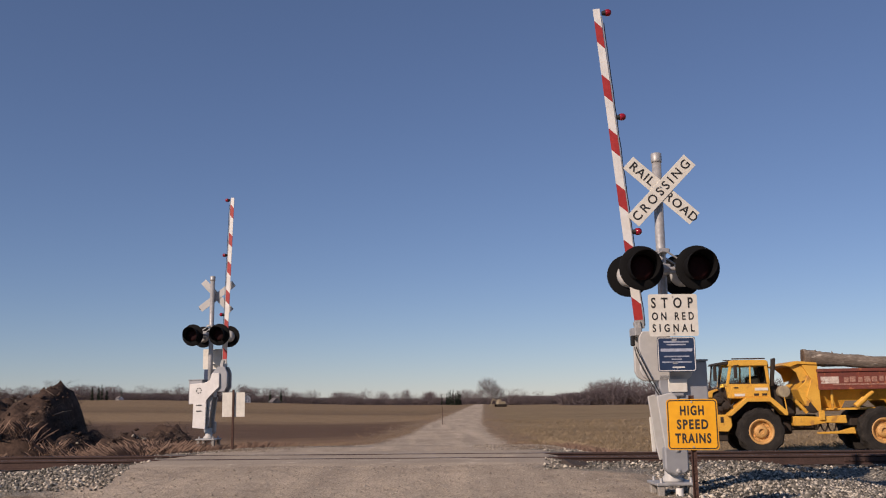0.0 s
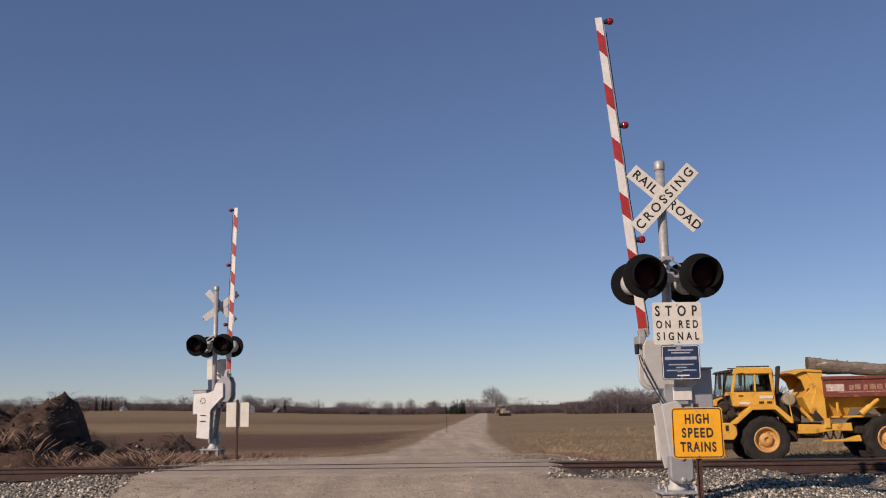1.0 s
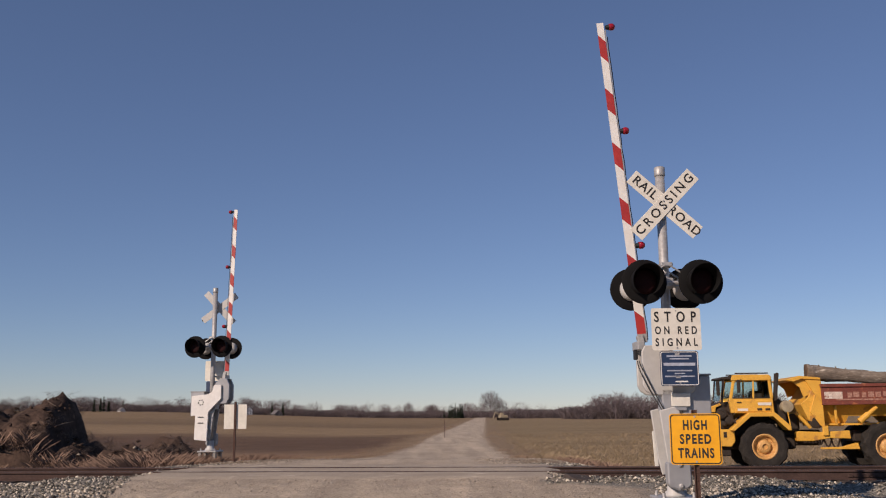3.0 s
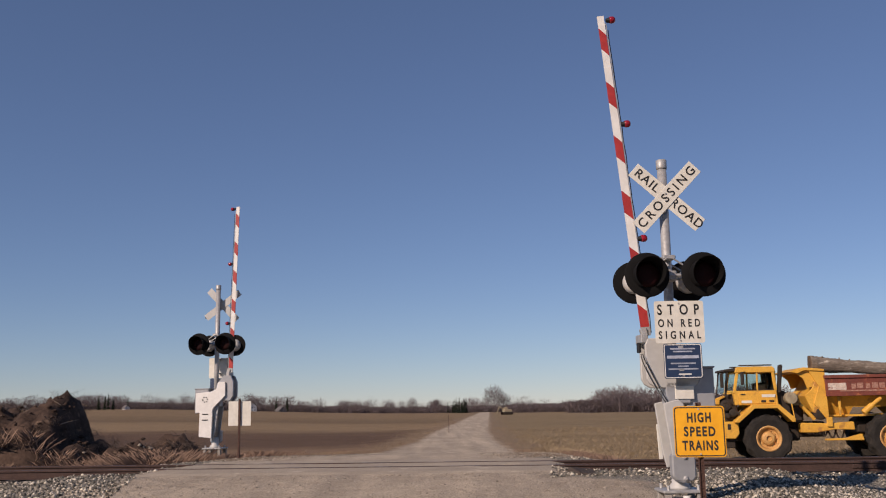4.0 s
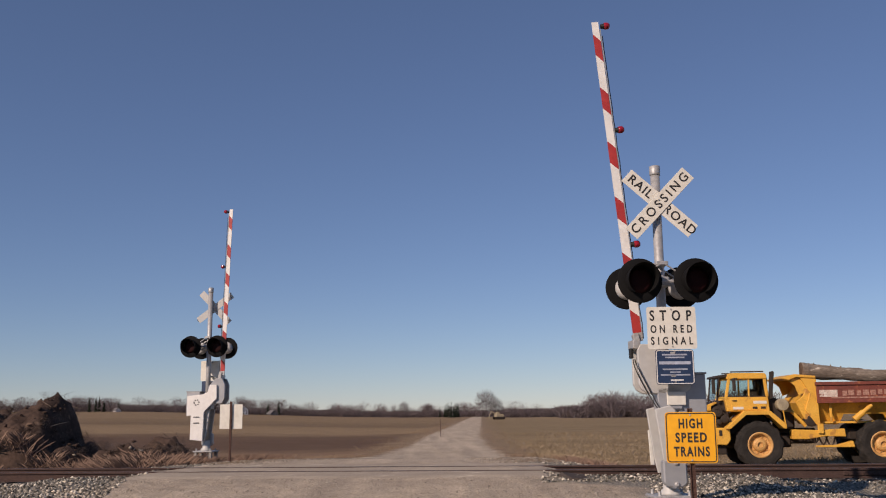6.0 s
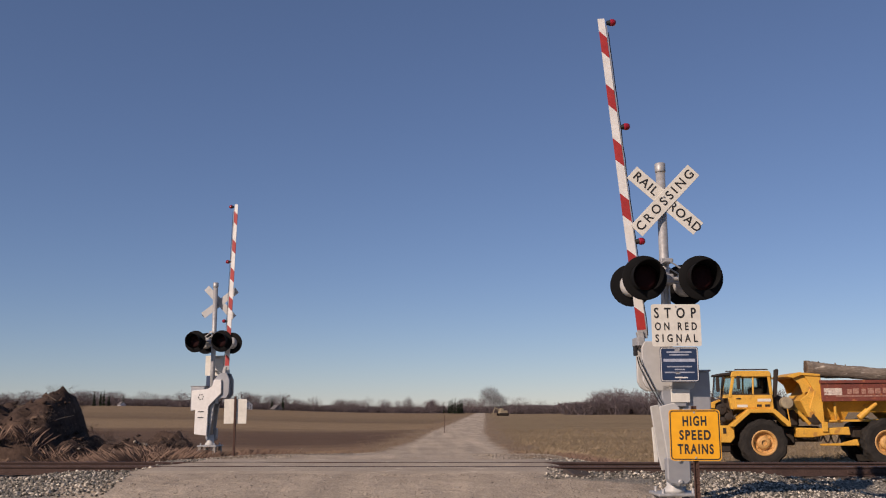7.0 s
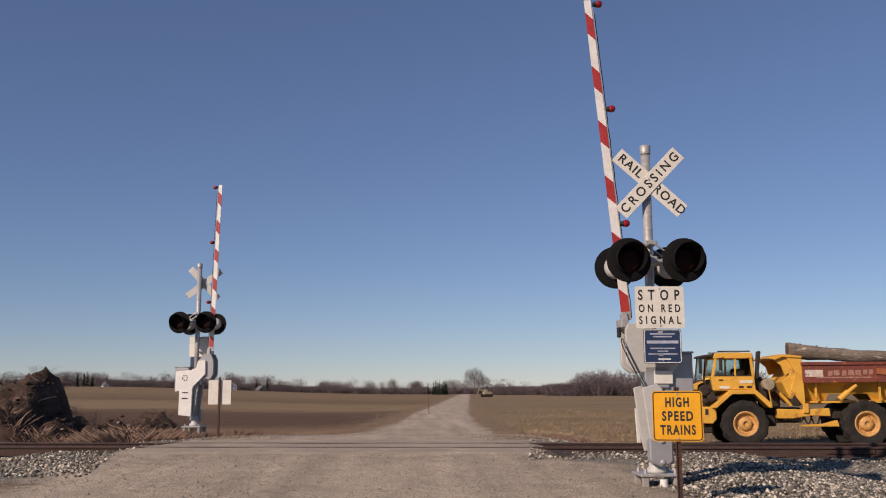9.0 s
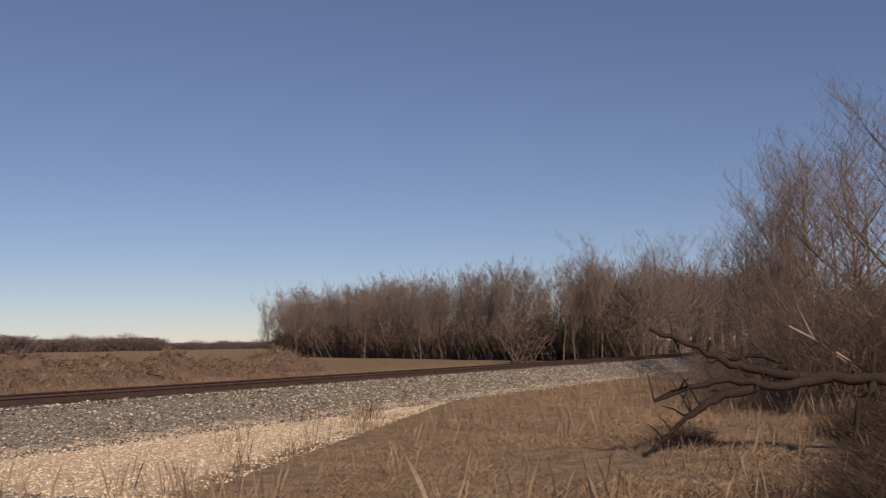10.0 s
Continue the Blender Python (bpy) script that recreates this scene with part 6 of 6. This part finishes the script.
def stones(name, count, pick, lo, hi, mat, label, seed):
    """Angular stones, eight faces each."""
    rng = np.random.default_rng(seed)
    rnd = random.Random(seed)
    base = np.array([(1, 0, 0), (-1, 0, 0), (0, 1, 0), (0, -1, 0), (0, 0, 1), (0, 0, -1)], float)
    tri = np.array([(0, 2, 4), (2, 1, 4), (1, 3, 4), (3, 0, 4), (2, 0, 5), (1, 2, 5), (3, 1, 5), (0, 3, 5)])
    pts = [p for p in (pick(rnd) for _ in range(count)) if p]
    k = len(pts)
    r = rng.uniform(lo, hi, (k, 1, 1)) * np.array([p[3] for p in pts])[:, None, None]
    shape = base[None] * rng.uniform(0.6, 1.25, (k, 6, 1)) + rng.uniform(-0.28, 0.28, (k, 6, 3))
    a = rng.uniform(0, 6.28, k)
    c, s = np.cos(a), np.sin(a)
    rot = np.zeros((k, 3, 3))
    rot[:, 0, 0], rot[:, 0, 1], rot[:, 1, 0], rot[:, 1, 1], rot[:, 2, 2] = c, -s, s, c, 0.72
    v = np.einsum("kij,kvj->kvi", rot, shape) * r + np.array([p[:3] for p in pts])[:, None, :]
    f = (tri[None] + (np.arange(k) * 6)[:, None, None]).reshape(-1, 3)
    me = faces_mesh(name, v.reshape(-1, 3), f, [mat])
    return tagged(new(name, me), label, "gravel", "", "stuff")


def in_road(x, y, pad=0.0):
    return abs(x - road_mid(y)) < road_half(y) + pad


def bed_stone(rnd):
    s = rnd.uniform(-26, 48) if rnd.random() < 0.75 else rnd.uniform(20, 75)
    n = TRACK_N - 0.9 - (4.9 if s < 7 else 3.4 + 1.5 * smooth(12, 7, s)) * rnd.random() ** 0.8 + rnd.gauss(0, 0.12)
    x, y, _ = trk(s, n)
    if rnd.random() < 0.22:
        s, n = rnd.uniform(1.2, 8.8), rnd.uniform(8.6, 16.5)
        x, y, _ = trk(s, n)
    if in_road(x, y, -0.1) or (n < 16.6 and x > road_mid(y) and in_road(x, y, 1.7 + 0.5 * rnd.random())):
        return None
    return x, y, ground_z(x, y) + 0.012, 0.75 + 0.8 * rnd.random() ** 3


stones("ballast", 84000, bed_stone, 0.016, 0.040, STONE, "grey and white crushed stone ballast", 41)


def inner_stone(rnd):
    s = rnd.uniform(-26, 60)
    n = TRACK_N + rnd.uniform(-0.62, 3.2)
    x, y, _ = trk(s, n)
    if in_road(x, y, 0.05) or abs(n - TRACK_N - 0.755) < 0.1:
        return None
    return x, y, ground_z(x, y) + 0.012, 1.0


stones("track_bed_ballast", 10000, inner_stone, 0.016, 0.036, STONE, "crushed stone between and behind the rails", 42)


def pale_stone(rnd):
    s = 7 + 43 * rnd.random() ** 1.4
    n = rnd.uniform(white_edge(s) - 0.6, 17.0)
    x, y, _ = trk(s, n)
    if n > 16.6 or in_road(x, y, 2.0):
        return None
    return x, y, ground_z(x, y) + 0.006, 1.0


stones("pale_gravel", 24000, pale_stone, 0.014, 0.036, PALE_STONE, "pale tan gravel of the service strip", 43)


def shoulder_stone(rnd):
    y = rnd.uniform(8.5, 17.5)
    x = rnd.uniform(-9, 8.5)
    return x, y, ground_z(x, y) + 0.004, 0.7 + 0.9 * (rnd.random() ** 6)


stones("road_gravel", 11000, shoulder_stone, 0.008, 0.020, ROAD_STONE, "small loose gravel on the road and shoulder", 44)


def far_shoulder(rnd):
    y = rnd.uniform(21.5, 34)
    x = road_mid(y) + rnd.choice((-1, 1)) * (road_half(y) + rnd.uniform(-1.0, 1.6))
    return x, y, ground_z(x, y) + 0.008, 1.0


stones("verge_stones", 2600, far_shoulder, 0.012, 0.03, ROAD_STONE, "pale stones along the far road shoulder", 45)


def rubble(rnd):
    s, n = rnd.gauss(-12.3, 0.7), rnd.gauss(28.6, 0.4)
    x, y, _ = trk(s, n)
    return x, y, left_top(s, n) + 0.03, 1.0


stones("rubble", 60, rubble, 0.045, 0.11, ROAD_STONE, "pale broken stones on the debris heap", 46)
# Dark mound giving solid form to low brush and the shade around it.
bank("brush_shade_mound", -8.6, -4.4, 31.0, 1.0, lambda s: 0.55, DARK_EARTH, "low dark mound for brush and its shade at the field edge", 9.0, 0.2)
# Added dark block: stands in for the shadowed gap at the slab's right end.
gap_block = tagged(part("shadow_gap_block", box(bm_(), (0, 0, 0), (0.45, 0.8, 0.24), 0.03), M["tie"]), "dark timber block put in for the shadowed gap beside the crossing surface", "timber")
gap_block.matrix_basis = Matrix.Translation(trk(0.84, 17.35, 0.27)) @ TRACK @ pose(0, 0, 0, 4, 6, 12)


def bank_clod(rnd):
    s, n = rnd.uniform(15, 44), rnd.uniform(36.2, 40.5)
    x, y, _ = trk(s, n)
    return x, y, right_top(s, n) + 0.02, 0.4 + 1.2 * rnd.random() ** 3


stones("bank_clods", 2600, bank_clod, 0.05, 0.15, EARTH, "rough clods of dug earth on the bank", 47)


def heap_clod(rnd):
    s, n = rnd.uniform(-22, -9), rnd.uniform(28.0, 30.8)
    x, y, _ = trk(s, n)
    return x, y, left_top(s, n) + 0.02, 0.4 + 1.4 * rnd.random() ** 3


stones("heap_clods", 900, heap_clod, 0.03, 0.10, DARK_EARTH, "dark clods and root lumps on the heap", 48)
